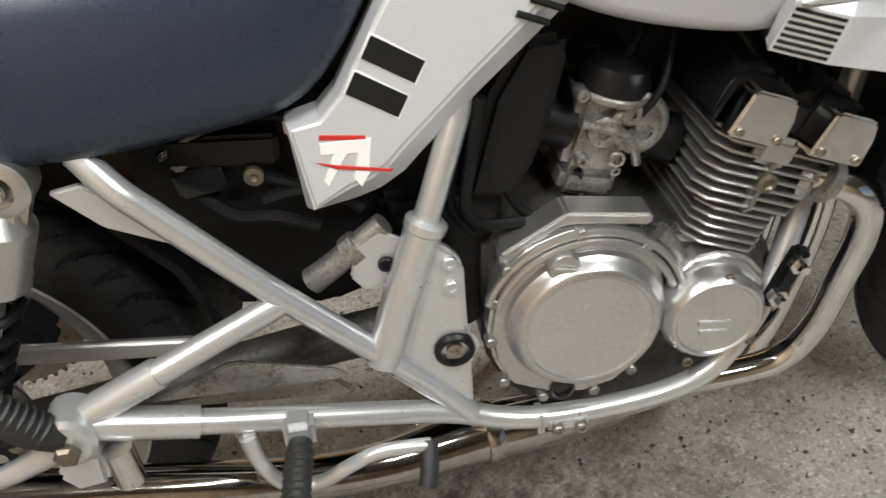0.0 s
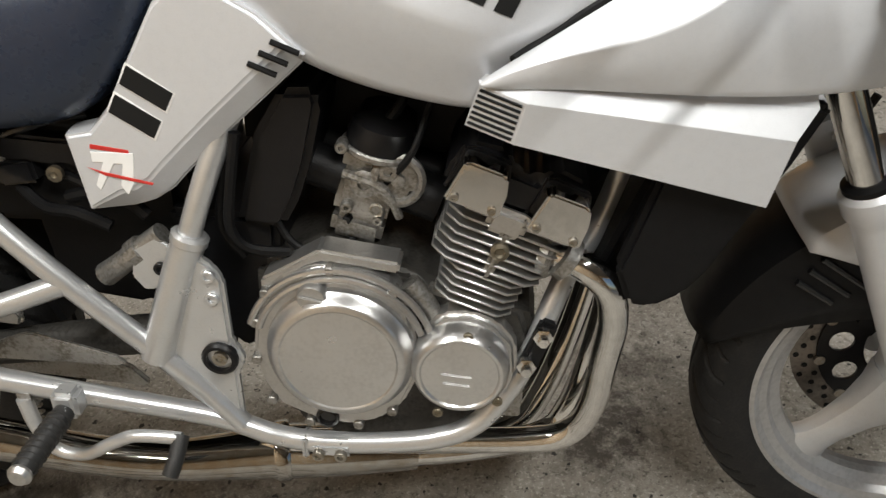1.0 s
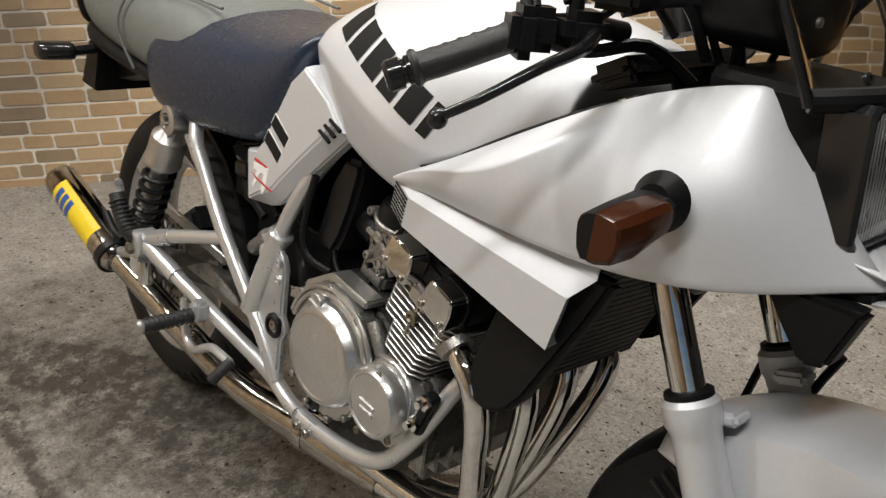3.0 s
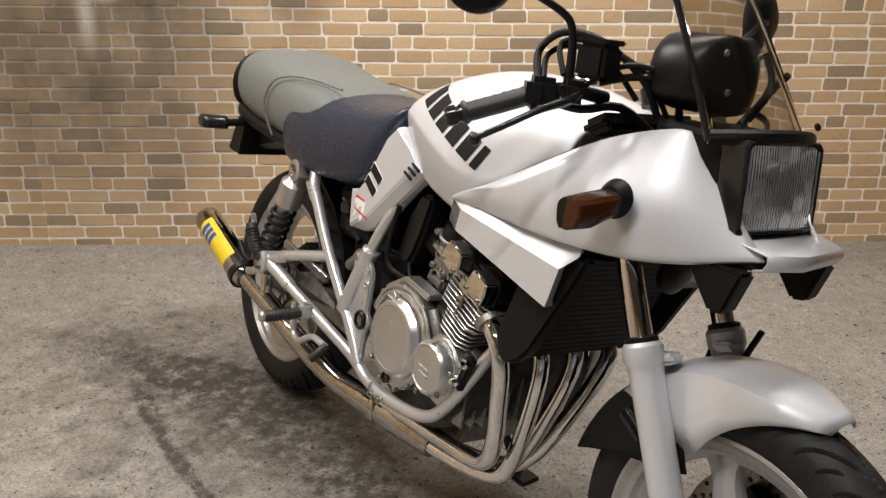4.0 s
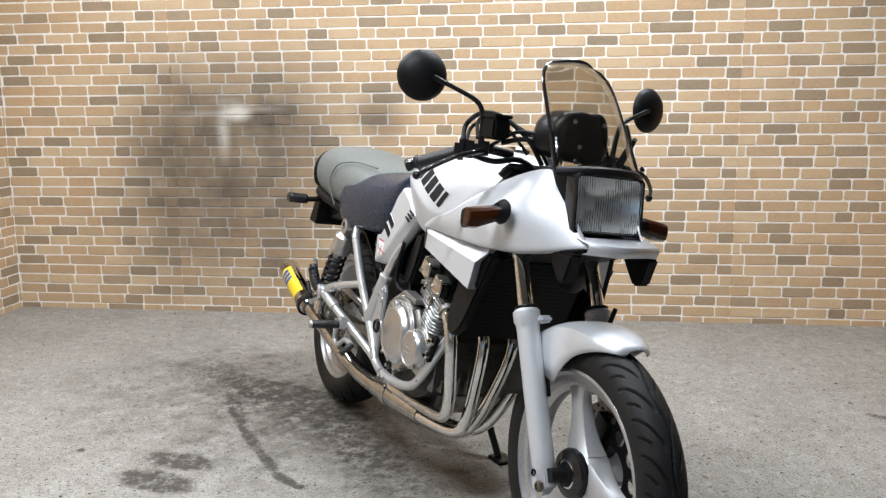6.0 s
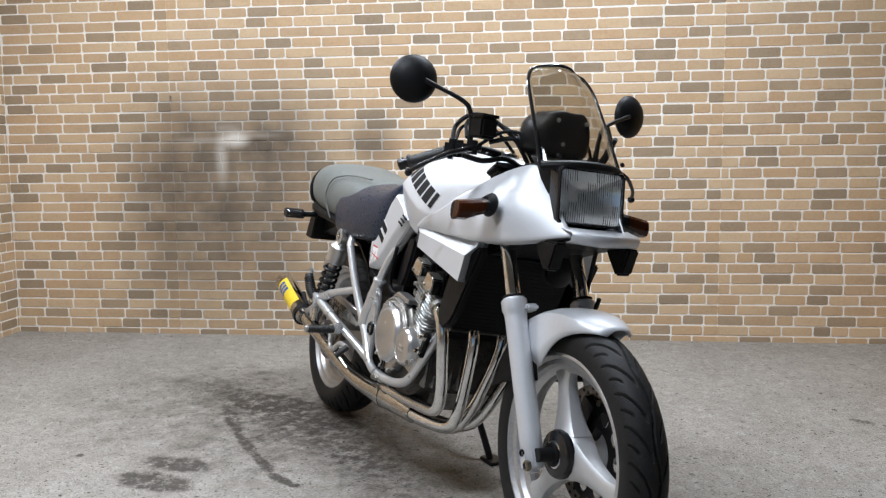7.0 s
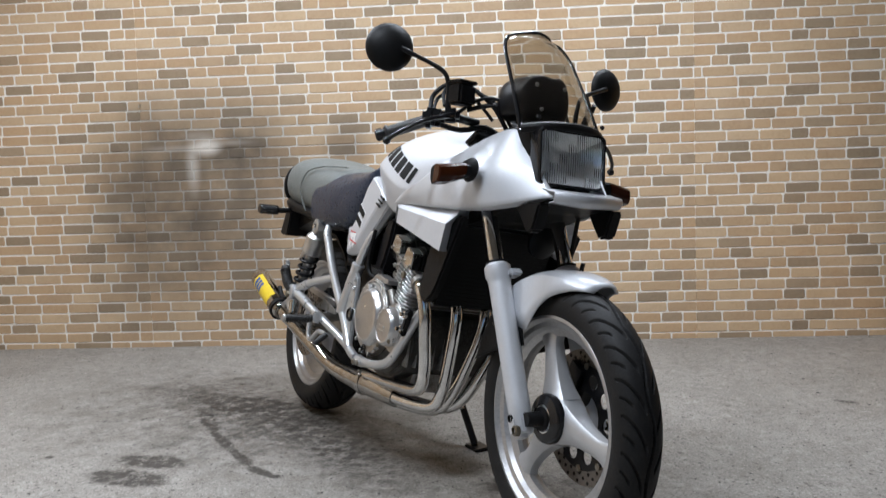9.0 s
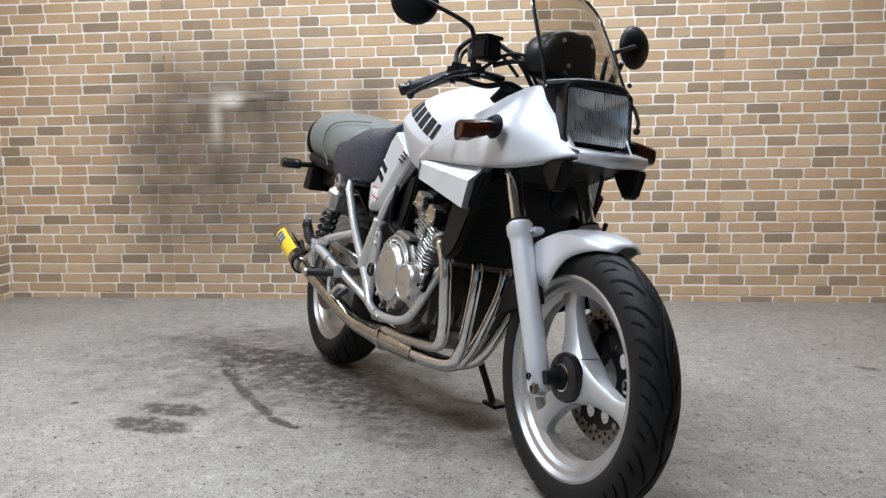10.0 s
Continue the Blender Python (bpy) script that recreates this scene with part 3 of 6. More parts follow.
def fin(u0, u1, v, y, thick=0.0032):
    b = bmesh.new()
    out = fin_outline(u0, u1, 0, y)
    lo, hi = [b.verts.new((u, q, v)) for u, q in out], [b.verts.new((u, q, v + thick)) for u, q in out]
    b.faces.new(lo[::-1])
    b.faces.new(hi)
    for i in range(8):
        b.faces.new((lo[i], lo[(i + 1) % 8], hi[(i + 1) % 8], hi[i]))
    bmesh.ops.bevel(b, geom=[e for e in b.edges if abs(e.verts[0].co.z - e.verts[1].co.z) < 1e-5], offset=0.0011, segments=1, affect="EDGES")
    return b


E("cylinder_barrel", block((0.044, 0, 0.02), (0.07, 0.325, 0.07), 0.01), ALLOY_DULL)
E("cylinder_head", block((0.044, 0, 0.083), (0.105, 0.325, 0.075), 0.01), ALLOY_DULL)
for k in range(5):
    E("barrel_fin", fin(0.0 - 0.001 * k, 0.089, -0.004 + 0.0098 * k, 0.176), ALLOY, "bright-edged cooling fin" if k == 0 else "")
for k in range(7):
    E("head_fin", fin(-0.022, 0.100 + 0.003 * k, 0.046 + 0.0103 * k, 0.181), ALLOY, "bright-edged cooling fin" if k == 0 else "")
E("head_spine", block((0.042, -0.172, 0.078), (0.012, 0.02, 0.075), 0.004), ALLOY_DULL)
E("head_lug", block((0.038, -0.176, 0.108), (0.042, 0.016, 0.03), 0.006), ALLOY)
E("head_plug", lathe([(0.010, 0), (0.010, 0.005), (0.006, 0.007), (0.004, 0.004), (0, 0.004)], (0.043, -0.181, 0.078), (0, -1, 0), 12), BRASS)
cover_prof = [(-0.038, 0.118), (-0.038, 0.150), (-0.028, 0.172), (0.012, 0.178), (0.026, 0.160), (0.048, 0.160), (0.062, 0.178), (0.098, 0.174), (0.112, 0.152), (0.112, 0.118)]
E("cam_cover", prism(cover_prof, -0.172, 0.172, 0.008, 3), BLACK_METAL, "black cam cover")
for u0 in (-0.033, 0.053):
    cap = E("cam_end_cap", prism([(u0 - 0.001, 0.120), (u0 + 0.056, 0.120), (u0 + 0.055, 0.146), (u0 + 0.050, 0.163), (u0 + 0.044, 0.166), (u0 + 0.009, 0.166), (u0 + 0.005, 0.163)], -0.204, -0.166, 0.0085, 4), CHROME, "polished chrome end cap")
    E("cap_gasket", prism([(u0 - 0.003, 0.118), (u0 + 0.058, 0.118), (u0 + 0.057, 0.148), (u0 + 0.051, 0.167), (u0 + 0.044, 0.1695), (u0 + 0.009, 0.1695), (u0 + 0.003, 0.167)], -0.174, -0.166, 0.002, 2), BLACK_METAL)
    for du in (0.008, 0.047):
        E("cap_screw", bolt(u0 + du, -0.2035, 0.127, 0.0046, 0.004), BOLT)
E("head_outlet", tube([(0.105, -0.165, 0.09), (0.118, -0.165, 0.087)], 0.024, 16, 1), ALLOY_DULL)
E("cylinder_base", block((0.045, 0, -0.012), (0.098, 0.31, 0.016), 0.004), ALLOY_DULL)

# clutch cover
CL = [(0.615, 0.490), (0.640, 0.512), (0.679, 0.526), (0.725, 0.522), (0.757, 0.507), (0.772, 0.478), (0.782, 0.43), (0.780, 0.38), (0.765, 0.345), (0.735, 0.318), (0.700, 0.308), (0.66, 0.315), (0.620, 0.335), (0.603, 0.37), (0.597, 0.41), (0.603, 0.455)]
clutch = E("clutch_cover", prism(CL, -0.182, -0.15, 0.005, 3), ALLOY, "brushed alloy clutch cover", tip=False)
part("clutch_disc", lathe([(0.083, 0), (0.082, 0.008), (0.077, 0.013), (0.0745, 0.0195), (0.071, 0.022), (0.066, 0.0225), (0.064, 0.021), (0.03, 0.0225), (0, 0.023)], (0.697, -0.182, 0.417), (0, -1, 0), 56), POLISHED, clutch, "brushed round cover face")
for dr, h in ((0.094, 0.006), (0.104, 0.002)):
    b = bmesh.new()
    arc = [(0.697 + dr * math.cos(radians(a)), -0.182 - h * 0.5, 0.417 + dr * math.sin(radians(a))) for a in range(18, 164, 8)]
    part("cover_step", tube(arc, 0.0042, 8, 2), ALLOY, clutch)
part("cover_top_flange", prism([(0.612, 0.486), (0.676, 0.527), (0.762, 0.515), (0.764, 0.528), (0.678, 0.541), (0.612, 0.502)], -0.176, -0.14, 0.003), ALLOY, clutch)
fil = part("oil_filler_cap", lathe([(0.0165, -0.004), (0.0165, 0.008), (0.0145, 0.011), (0, 0.011)], (0.671, -0.186, 0.492), (0, -1, 0), 20), ALLOY, clutch, "slotted oil filler cap")
part("cap_slot", block((0.671, -0.1985, 0.492), (0.026, 0.004, 0.005), 0.001, (0, 12, 0)), ALLOY, fil)
part("oil_window", lathe([(0.014, 0), (0.014, 0.005), (0.010, 0.007), (0.008, 0.003), (0, 0.003)], (0.676, -0.180, 0.321), (0, -1, 0), 16), BLACK_GLOSS, clutch)
for x, z in ((0.618, 0.488), (0.69, 0.520), (0.757, 0.497), (0.779, 0.40), (0.752, 0.335), (0.712, 0.312), (0.655, 0.313), (0.612, 0.342), (0.600, 0.40), (0.603, 0.45)):
    part("cover_bolt", lathe([(0.0062, -0.01), (0.0062, 0.003), (0.005, 0.0045), (0, 0.0045)], (x, -0.182, z), (0, -1, 0), 10), ALLOY_DULL, clutch)
# generator cover
gen = E("generator_cover", prism([(0.790, 0.452), (0.808, 0.470), (0.84, 0.474), (0.868, 0.462), (0.890, 0.435), (0.894, 0.39), (0.88, 0.352), (0.85, 0.335), (0.805, 0.345), (0.786, 0.37)], -0.180, -0.14, 0.006, 3), ALLOY, "brushed alloy generator cover", tip=False)
part("generator_drum", lathe([(0.055, -0.01), (0.054, 0.012), (0.051, 0.02), (0.047, 0.024), (0.044, 0.024), (0.042, 0.022), (0.02, 0.0235), (0, 0.024)], (0.830, -0.182, 0.408), (0, -1, 0), 44), POLISHED, gen)
for dz, w in ((0.004, 0.034), (-0.008, 0.03)):
    part("embossed_bar", block((0.826, -0.2062, 0.402 + dz), (w, 0.003, 0.007), 0.001, (0, 6, 0)), POLISHED, gen)
for x, z in ((0.838, 0.456), (0.806, 0.352), (0.872, 0.372)):
    part("cover_screw", bolt(x, -0.199, z, 0.006, 0.004), BRASS, gen)
E("oil_sump", prism([(0.64, 0.29), (0.86, 0.30), (0.84, 0.235), (0.68, 0.225)], -0.10, 0.10, 0.012, 2), ALLOY_DULL, tip=False)
E("starter_pipe", tube([(0.772, -0.165, 0.50), (0.79, -0.165, 0.475), (0.80, -0.16, 0.45)], 0.012, 12, 3), ALLOY_DULL, tip=False)
E("breather_boss", lathe([(0.013, -0.03), (0.013, 0.004), (0.010, 0.007), (0, 0.007)], (0.775, -0.162, 0.476), (0, -1, 0), 14), BRASS, tip=False)
for k in range(6):
    E("sump_rib", block((0.885 + 0.003 * k, -0.15 + 0.024 * k, 0.36), (0.03, 0.005, 0.10), 0.002), ALLOY_DULL, tip=False)

# -- carburettors and airbox --
airbox = P("airbox", prism([(0.583, 0.550), (0.634, 0.548), (0.652, 0.580), (0.668, 0.625), (0.684, 0.690), (0.680, 0.706), (0.642, 0.704), (0.612, 0.655)], -0.148, 0.13, 0.014, 4), BLACK_METAL, "matt black plastic airbox")
for k, y in enumerate((-0.105, -0.035, 0.035, 0.105)):
    cb = P("carburettor", block((0.722, y, 0.592), (0.06, 0.044, 0.085), 0.008, (0, 14, 0)), ALLOY_DULL, "grimy cast alloy carburettor")
    P("carburettor_cap", lathe([(0.036, 0), (0.037, 0.012), (0.033, 0.026), (0.02, 0.034), (0, 0.036)], (0.735, y, 0.632), (0.25, 0, 0.97), 24), BLACK_METAL, parent=cb)
    P("carburettor_ring", lathe([(0.038, 0), (0.040, 0.002), (0.040, 0.006), (0.038, 0.008)], (0.733, y, 0.626), (0.25, 0, 0.97), 24), ALLOY_DULL, parent=cb)
    P("float_bowl", block((0.710, y, 0.542), (0.058, 0.05, 0.03), 0.007, (0, 14, 0)), ALLOY_DULL, parent=cb)
    P("inlet_rubber", tube([(0.752, y, 0.588), (0.80, y, 0.570)], 0.026, 16, 1), BLACK, parent=cb)
    P("intake_trumpet", tube([(0.66, y, 0.61), (0.695, y, 0.597)], 0.024, 16, 1), BLACK, parent=cb)
P("choke_flange", lathe([(0.030, 0), (0.030, 0.006), (0.026, 0.009), (0.022, 0.009), (0.020, 0.003), (0.008, 0.003), (0.007, 0.010), (0, 0.011)], (0.757, -0.127, 0.603), (0.15, -1, 0.1), 28), ALLOY_DULL, "round cast flange on the carburettor")
P("return_spring", tube([(0.735 + 0.007 * math.cos(k * 1.1), -0.142 + 0.0007 * k * 0.2, 0.572 + 0.007 * math.sin(k * 1.1)) for k in range(30)], 0.0014, 6, 1), BOLT)
P("fuel_rail", tube([(0.700, -0.13, 0.553), (0.712, -0.05, 0.556), (0.712, 0.10, 0.556)], 0.005, 8, 3), BLACK)
P("overflow_hose", tube([(0.705, -0.125, 0.53), (0.700, -0.135, 0.515), (0.672, -0.14, 0.512), (0.64, -0.14, 0.53), (0.622, -0.135, 0.56)], 0.0045, 8, 4), BLACK)
P("coil_lead", tube([(0.80, -0.06, 0.72), (0.835, -0.10, 0.70), (0.86, -0.13, 0.665), (0.875, -0.135, 0.635)], 0.0045, 8, 4), BLACK)
P("coil_lead", tube([(0.80, -0.03, 0.73), (0.86, -0.07, 0.715), (0.905, -0.11, 0.665), (0.915, -0.125, 0.625)], 0.0045, 8, 4), BLACK)
P("choke_linkage", tube([(0.70, -0.135, 0.612), (0.735, -0.137, 0.60), (0.75, -0.137, 0.585), (0.758, -0.13, 0.56)], 0.005, 8, 3), ALLOY_DULL)
for x, z, r in ((0.70, 0.640, 0.007), (0.748, 0.615, 0.012), (0.742, 0.588, 0.009), (0.702, 0.572, 0.007), (0.735, 0.557, 0.006), (0.722, 0.600, 0.016)):
    P("carburettor_screw", lathe([(r, -0.01), (r, 0.006), (r * 0.8, 0.008), (r * 0.4, 0.008), (r * 0.4, 0.004), (0, 0.004)], (x, -0.130, z), (0, -1, 0), 12), ALLOY_DULL)
P("throttle_cable", tube([(0.745, -0.13, 0.60), (0.775, -0.135, 0.64), (0.80, -0.10, 0.70), (0.86, -0.06, 0.76)], 0.004, 8, 4), BLACK)
P("breather_hose", tube([(0.60, -0.165, 0.665), (0.588, -0.168, 0.60), (0.583, -0.165, 0.555), (0.60, -0.16, 0.53), (0.64, -0.15, 0.522)], 0.006, 8, 4), BLACK)
P("breather_hose", tube([(0.59, -0.15, 0.67), (0.575, -0.155, 0.60), (0.57, -0.155, 0.55), (0.59, -0.15, 0.515)], 0.005, 8, 4), BLACK)
P("fuel_hose", tube([(0.77, -0.06, 0.71), (0.76, -0.10, 0.68), (0.74, -0.11, 0.655)], 0.006, 8, 4), BLACK)
# Black bulk added so that the gaps behind the carburettors stay shaded.
P("intake_gap_fill", block((0.74, 0.06, 0.665), (0.34, 0.22, 0.13), 0.01), BLACK, "black filler bulk that darkens the gaps behind the carburettors")
P("frame_spine", tube([(0.56, 0, 0.74), (0.78, 0, 0.79), (1.0, 0, 0.86)], 0.04, 14, 3), BLACK_METAL)

# -- exhaust --
HEAD = [[(0.922, -0.155, 0.538), (0.955, -0.172, 0.533), (0.983, -0.174, 0.507), (0.993, -0.166, 0.46), (0.990, -0.155, 0.40), (0.985, -0.142, 0.33), (0.965, -0.133, 0.278), (0.92, -0.130, 0.257), (0.80, -0.130, 0.246), (0.66, -0.134, 0.238), (0.58, -0.138, 0.232)],
        [(0.93, -0.07, 0.52), (0.975, -0.075, 0.507), (0.998, -0.078, 0.465), (0.99, -0.075, 0.37), (0.965, -0.07, 0.26), (0.925, -0.076, 0.215), (0.80, -0.105, 0.204), (0.62, -0.125, 0.205)],
        [(0.93, 0.025, 0.52), (0.975, 0.018, 0.503), (0.990, 0.012, 0.457), (0.975, 0.0, 0.37), (0.935, -0.022, 0.25), (0.89, -0.045, 0.20), (0.78, -0.085, 0.19), (0.62, -0.12, 0.20)],
        [(0.93, 0.105, 0.52), (0.985, 0.102, 0.50), (1.0, 0.09, 0.46), (0.98, 0.06, 0.37), (0.935, 0.022, 0.25), (0.88, -0.01, 0.205), (0.78, -0.06, 0.20), (0.62, -0.11, 0.21)]]
for k, line in enumerate(HEAD):
    h = P("header_pipe", tube(line, 0.0165, 18, 6), CHROME, "chromed exhaust header pipe")
    P("port_flange", lathe([(0.027, -0.006), (0.027, 0.004), (0.022, 0.008)], line[0], Vector(line[1]) - Vector(line[0]), 20), ALLOY_DULL, parent=h)
P("collector_pipe", tube([(0.77, -0.100, 0.203), (0.66, -0.122, 0.211), (0.592, -0.13, 0.212), (0.48, -0.165, 0.222), (0.40, -0.19, 0.245), (0.324, -0.212, 0.278), (0.20, -0.230, 0.316), (0.092, -0.249, 0.352)], [0.028, 0.034, 0.035, 0.027, 0.0245, 0.0245, 0.0245, 0.0245], 20, 5), STEEL, "stained steel collector pipe")
P("collector_clamp", lathe([(0.038, -0.01), (0.040, -0.006), (0.040, 0.006), (0.038, 0.01)], (0.60, -0.128, 0.212), (1, 0.25, 0), 22), STEEL)
m0 = Vector((0.092, -0.252, 0.352))
mdir = (Vector((-0.165, -0.272, 0.446)) - m0).normalized()
muf = P("muffler", lathe([(0.0255, -0.01), (0.034, 0.0), (0.036, 0.012), (0.036, 0.250), (0.033, 0.262), (0.027, 0.267), (0.025, 0.235), (0, 0.235)], m0, mdir, 36), STEEL, "short round steel muffler")
P("muffler_band", lathe([(0.037, 0.0), (0.0395, 0.002), (0.0395, 0.02), (0.037, 0.022)], m0, mdir, 32), BLACK_METAL, parent=muf)
mq = mdir.to_track_quat("Z", "Y").to_matrix().to_4x4()


def band(a0, a1, h0, h1, r):
    """A decal wrapped on the muffler."""
    rows = []
    for i in range(13):
        a = radians(a0 + (a1 - a0) * i / 12)
        rows.append([Matrix.Translation(m0) @ mq @ Vector((r * math.cos(a), r * math.sin(a), h)) for h in (h0, h1)])
    return sheet(rows)


side_out = (mq.inverted() @ Vector((0.45, -1, 0.25))).normalized()
A0 = math.degrees(math.atan2(side_out.y, side_out.x))
P("muffler_decal", band(A0 - 52, A0 + 48, 0.055, 0.215, 0.0364), YELLOW_STICK, "yellow decal with blue bars", muf)
for k in range(3):
    P("decal_bar", band(A0 - 38, A0 + 25, 0.145 + 0.021 * k, 0.160 + 0.021 * k, 0.0368), BLUE_STICK, parent=muf)
P("muffler_stay", tube([(0.10, -0.235, 0.40), (0.15, -0.238, 0.41), (0.2, -0.245, 0.42)], 0.007, 8, 3), BLACK_METAL)
P("muffler_guard", tube([(0.03, -0.25, 0.425), (0.07, -0.25, 0.40), (0.10, -0.245, 0.392)], 0.008, 8, 3), BLACK)

# -- tank --
TANK = [(0.555, [(0.135, 0.812), (0.150, 0.832), (0.155, 0.850), (0.146, 0.864), (0.12, 0.876), (0.07, 0.886), (0, 0.890)]),
        (0.600, [(0.160, 0.778), (0.183, 0.835), (0.186, 0.862), (0.175, 0.884), (0.14, 0.909), (0.08, 0.927), (0, 0.933)]),
        (0.690, [(0.178, 0.727), (0.204, 0.800), (0.211, 0.836), (0.200, 0.874), (0.167, 0.926), (0.09, 0.962), (0, 0.974)]),
        (0.780, [(0.182, 0.707), (0.212, 0.770), (0.219, 0.802), (0.206, 0.852), (0.172, 0.924), (0.095, 0.970), (0, 0.984)]),
        (0.850, [(0.182, 0.696), (0.208, 0.748), (0.216, 0.776), (0.207, 0.832), (0.174, 0.915), (0.10, 0.967), (0, 0.982)]),
        (0.910, [(0.155, 0.705), (0.176, 0.75), (0.190, 0.785), (0.191, 0.830), (0.167, 0.905), (0.10, 0.959), (0, 0.976)]),
        (0.990, [(0.135, 0.755), (0.152, 0.785), (0.164, 0.812), (0.163, 0.850), (0.150, 0.900), (0.095, 0.944), (0, 0.958)]),
        (1.034, [(0.120, 0.785), (0.144, 0.805), (0.158, 0.830), (0.154, 0.862), (0.137, 0.896), (0.088, 0.928), (0, 0.942)]),
        (1.038, [(0.118, 0.787), (0.142, 0.807), (0.156, 0.832), (0.152, 0.861), (0.135, 0.894), (0.087, 0.926), (0, 0.940)])]
bt = loft([half_ring(x, p) for x, p in TANK])
cl = bt.edges.layers.float.new("crease_edge")
lip = {tuple(round(c, 4) for c in (x, s * p[0][0], p[0][1])) for x, p in TANK for s in (-1, 1)}
sharp = {tuple(round(c, 4) for c in (x, s * p[2][0], p[2][1])) for x, p in TANK for s in (-1, 1)}
for e in bt.edges:
    if all(tuple(round(c, 4) for c in v.co) in sharp for v in e.verts) and abs(e.verts[0].co.x - e.verts[1].co.x) > 0.01:
        e[cl] = 0.75
    if all(tuple(round(c, 4) for c in v.co) in lip for v in e.verts) and abs(e.verts[0].co.x - e.verts[1].co.x) > 0.01:
        e[cl] = 0.85
tank = P("fuel_tank", bt, SILVER, "silver-painted angular fuel tank", subsurf=3)
P("filler_cap", lathe([(0.036, 0), (0.036, 0.006), (0.030, 0.011), (0, 0.012)], (0.87, 0, 0.973), (0, 0, 1), 28), CHROME, parent=tank)
# lettering blocks along the tank side, as plain dark bars
for k in range(6):
    x0 = 0.645 + 0.0415 * k
    b = bmesh.new()
    rows = []
    for i in range(4):
        rr = []
        for j in range(4):
            wd = 0.033 if k < 5 else 0.016
            a, h = x0 + wd * i / 3 + 0.020 * j / 3, j / 3
            zz = 0.888 - (a - 0.645 - 0.020 * h) * 0.42 + 0.040 * h
            rr.append((a, zz))
        rows.append(rr)
    out = []
    for rr in rows:
        line = []
        for a, zz in rr:
            line.append((a, -0.30, zz))
        out.append(line)
    sheet(out, b)
    ob = P("lettering_bar", b, DARK_STICK, "plain dark lettering bar" if k == 0 else "", tank)
    md = ob.modifiers.new("lay", "SHRINKWRAP")
    md.target, md.wrap_method, md.use_project_y, md.use_negative_direction, md.use_positive_direction, md.offset = tank, "PROJECT", True, False, True, 0.0012

# -- side covers --
SC = [(0.432, 0.664), (0.460, 0.671), (0.478, 0.690), (0.492, 0.714), (0.540, 0.794), (0.575, 0.824), (0.600, 0.812), (0.640, 0.790), (0.687, 0.755), (0.676, 0.740), (0.600, 0.671), (0.547, 0.620), (0.530, 0.602), (0.508, 0.588), (0.484, 0.580), (0.438, 0.578)]
for s in (-1, 1):
    b = bmesh.new()
    inset = []
    for i, (x, z) in enumerate(SC):
        (xa, za), (xb, zb) = SC[i - 1], SC[(i + 1) % len(SC)]
        nx, nz = zb - za, xa - xb
        k = (0.024 if 9 <= i <= 14 else 0.010 if i in (8, 15) else 0.004) / math.hypot(nx, nz)
        inset.append((x + nx * k, z + nz * k))
    rings = [[b.verts.new((x, y, z)) for x, z in ring] for y, ring in ((-0.150, SC), (-0.168, SC), (-0.186, inset))]
    for lo, hi in zip(rings, rings[1:]):
        for i in range(len(SC)):
            j = (i + 1) % len(SC)
            b.faces.new((lo[i], lo[j], hi[j], hi[i]))
    b.faces.new(rings[0][::-1])
    b.faces.new(rings[-1])
    bmesh.ops.recalc_face_normals(b, faces=b.faces)
    bmesh.ops.bevel(b, geom=[e for e in b.edges if e.calc_face_angle() > 0.3 and min(v.co.y for v in e.verts) < -0.16 and abs(e.verts[0].co.y - e.verts[1].co.y) < 1e-4], offset=0.003, segments=3, affect="EDGES", clamp_overlap=True)
    if s > 0:
        b = flipped(b)
    cover = P("side_cover", b, SILVER, "silver side cover with two dark stripes and a pale emblem", smooth=20)
    if s > 0:
        continue
    Q = lambda pts, y, t, mt, nm: P(nm, prism(pts, y - t, y, 0.0004, 1), mt, parent=cover)
    for o in (0.0, -0.0285):
        base = [(0.512 + o * 0.56, 0.737 + o), (0.553 + o * 0.56, 0.711 + o), (0.543 + o * 0.56, 0.693 + o), (0.502 + o * 0.56, 0.719 + o)]
        cx, cz = sum(p[0] for p in base) / 4, sum(p[1] for p in base) / 4
        Q([(cx + (x - cx) * 1.07, cz + (z - cz) * 1.13) for x, z in base], -0.1855, 0.0012, WHITE_STICK, "stripe_border")
        Q(base, -0.1865, 0.0012, DARK_STICK, "dark_stripe")
    Q([(0.460, 0.656), (0.498, 0.651), (0.499, 0.647), (0.459, 0.651)], -0.1855, 0.0012, RED_STICK, "red_lettering_bar")
    Q([(0.459, 0.648), (0.503, 0.648), (0.498, 0.615), (0.490, 0.602), (0.484, 0.612), (0.490, 0.636), (0.481, 0.636), (0.462, 0.606), (0.458, 0.612), (0.470, 0.637), (0.459, 0.637)], -0.1855, 0.0014, WHITE_STICK, "white_emblem")
    Q([(0.452, 0.632), (0.470, 0.627), (0.519, 0.617), (0.517, 0.614), (0.470, 0.623)], -0.187, 0.0008, RED_STICK, "red_slash")
    for k in range(3):
        x, z = 0.651 - 0.0115 * k, 0.763 - 0.0105 * k
        P("vent_slot", tube([(x, -0.1865, z), (x + 0.026, -0.1865, z - 0.0105)], 0.0030, 8, 1), BLACK, parent=cover)

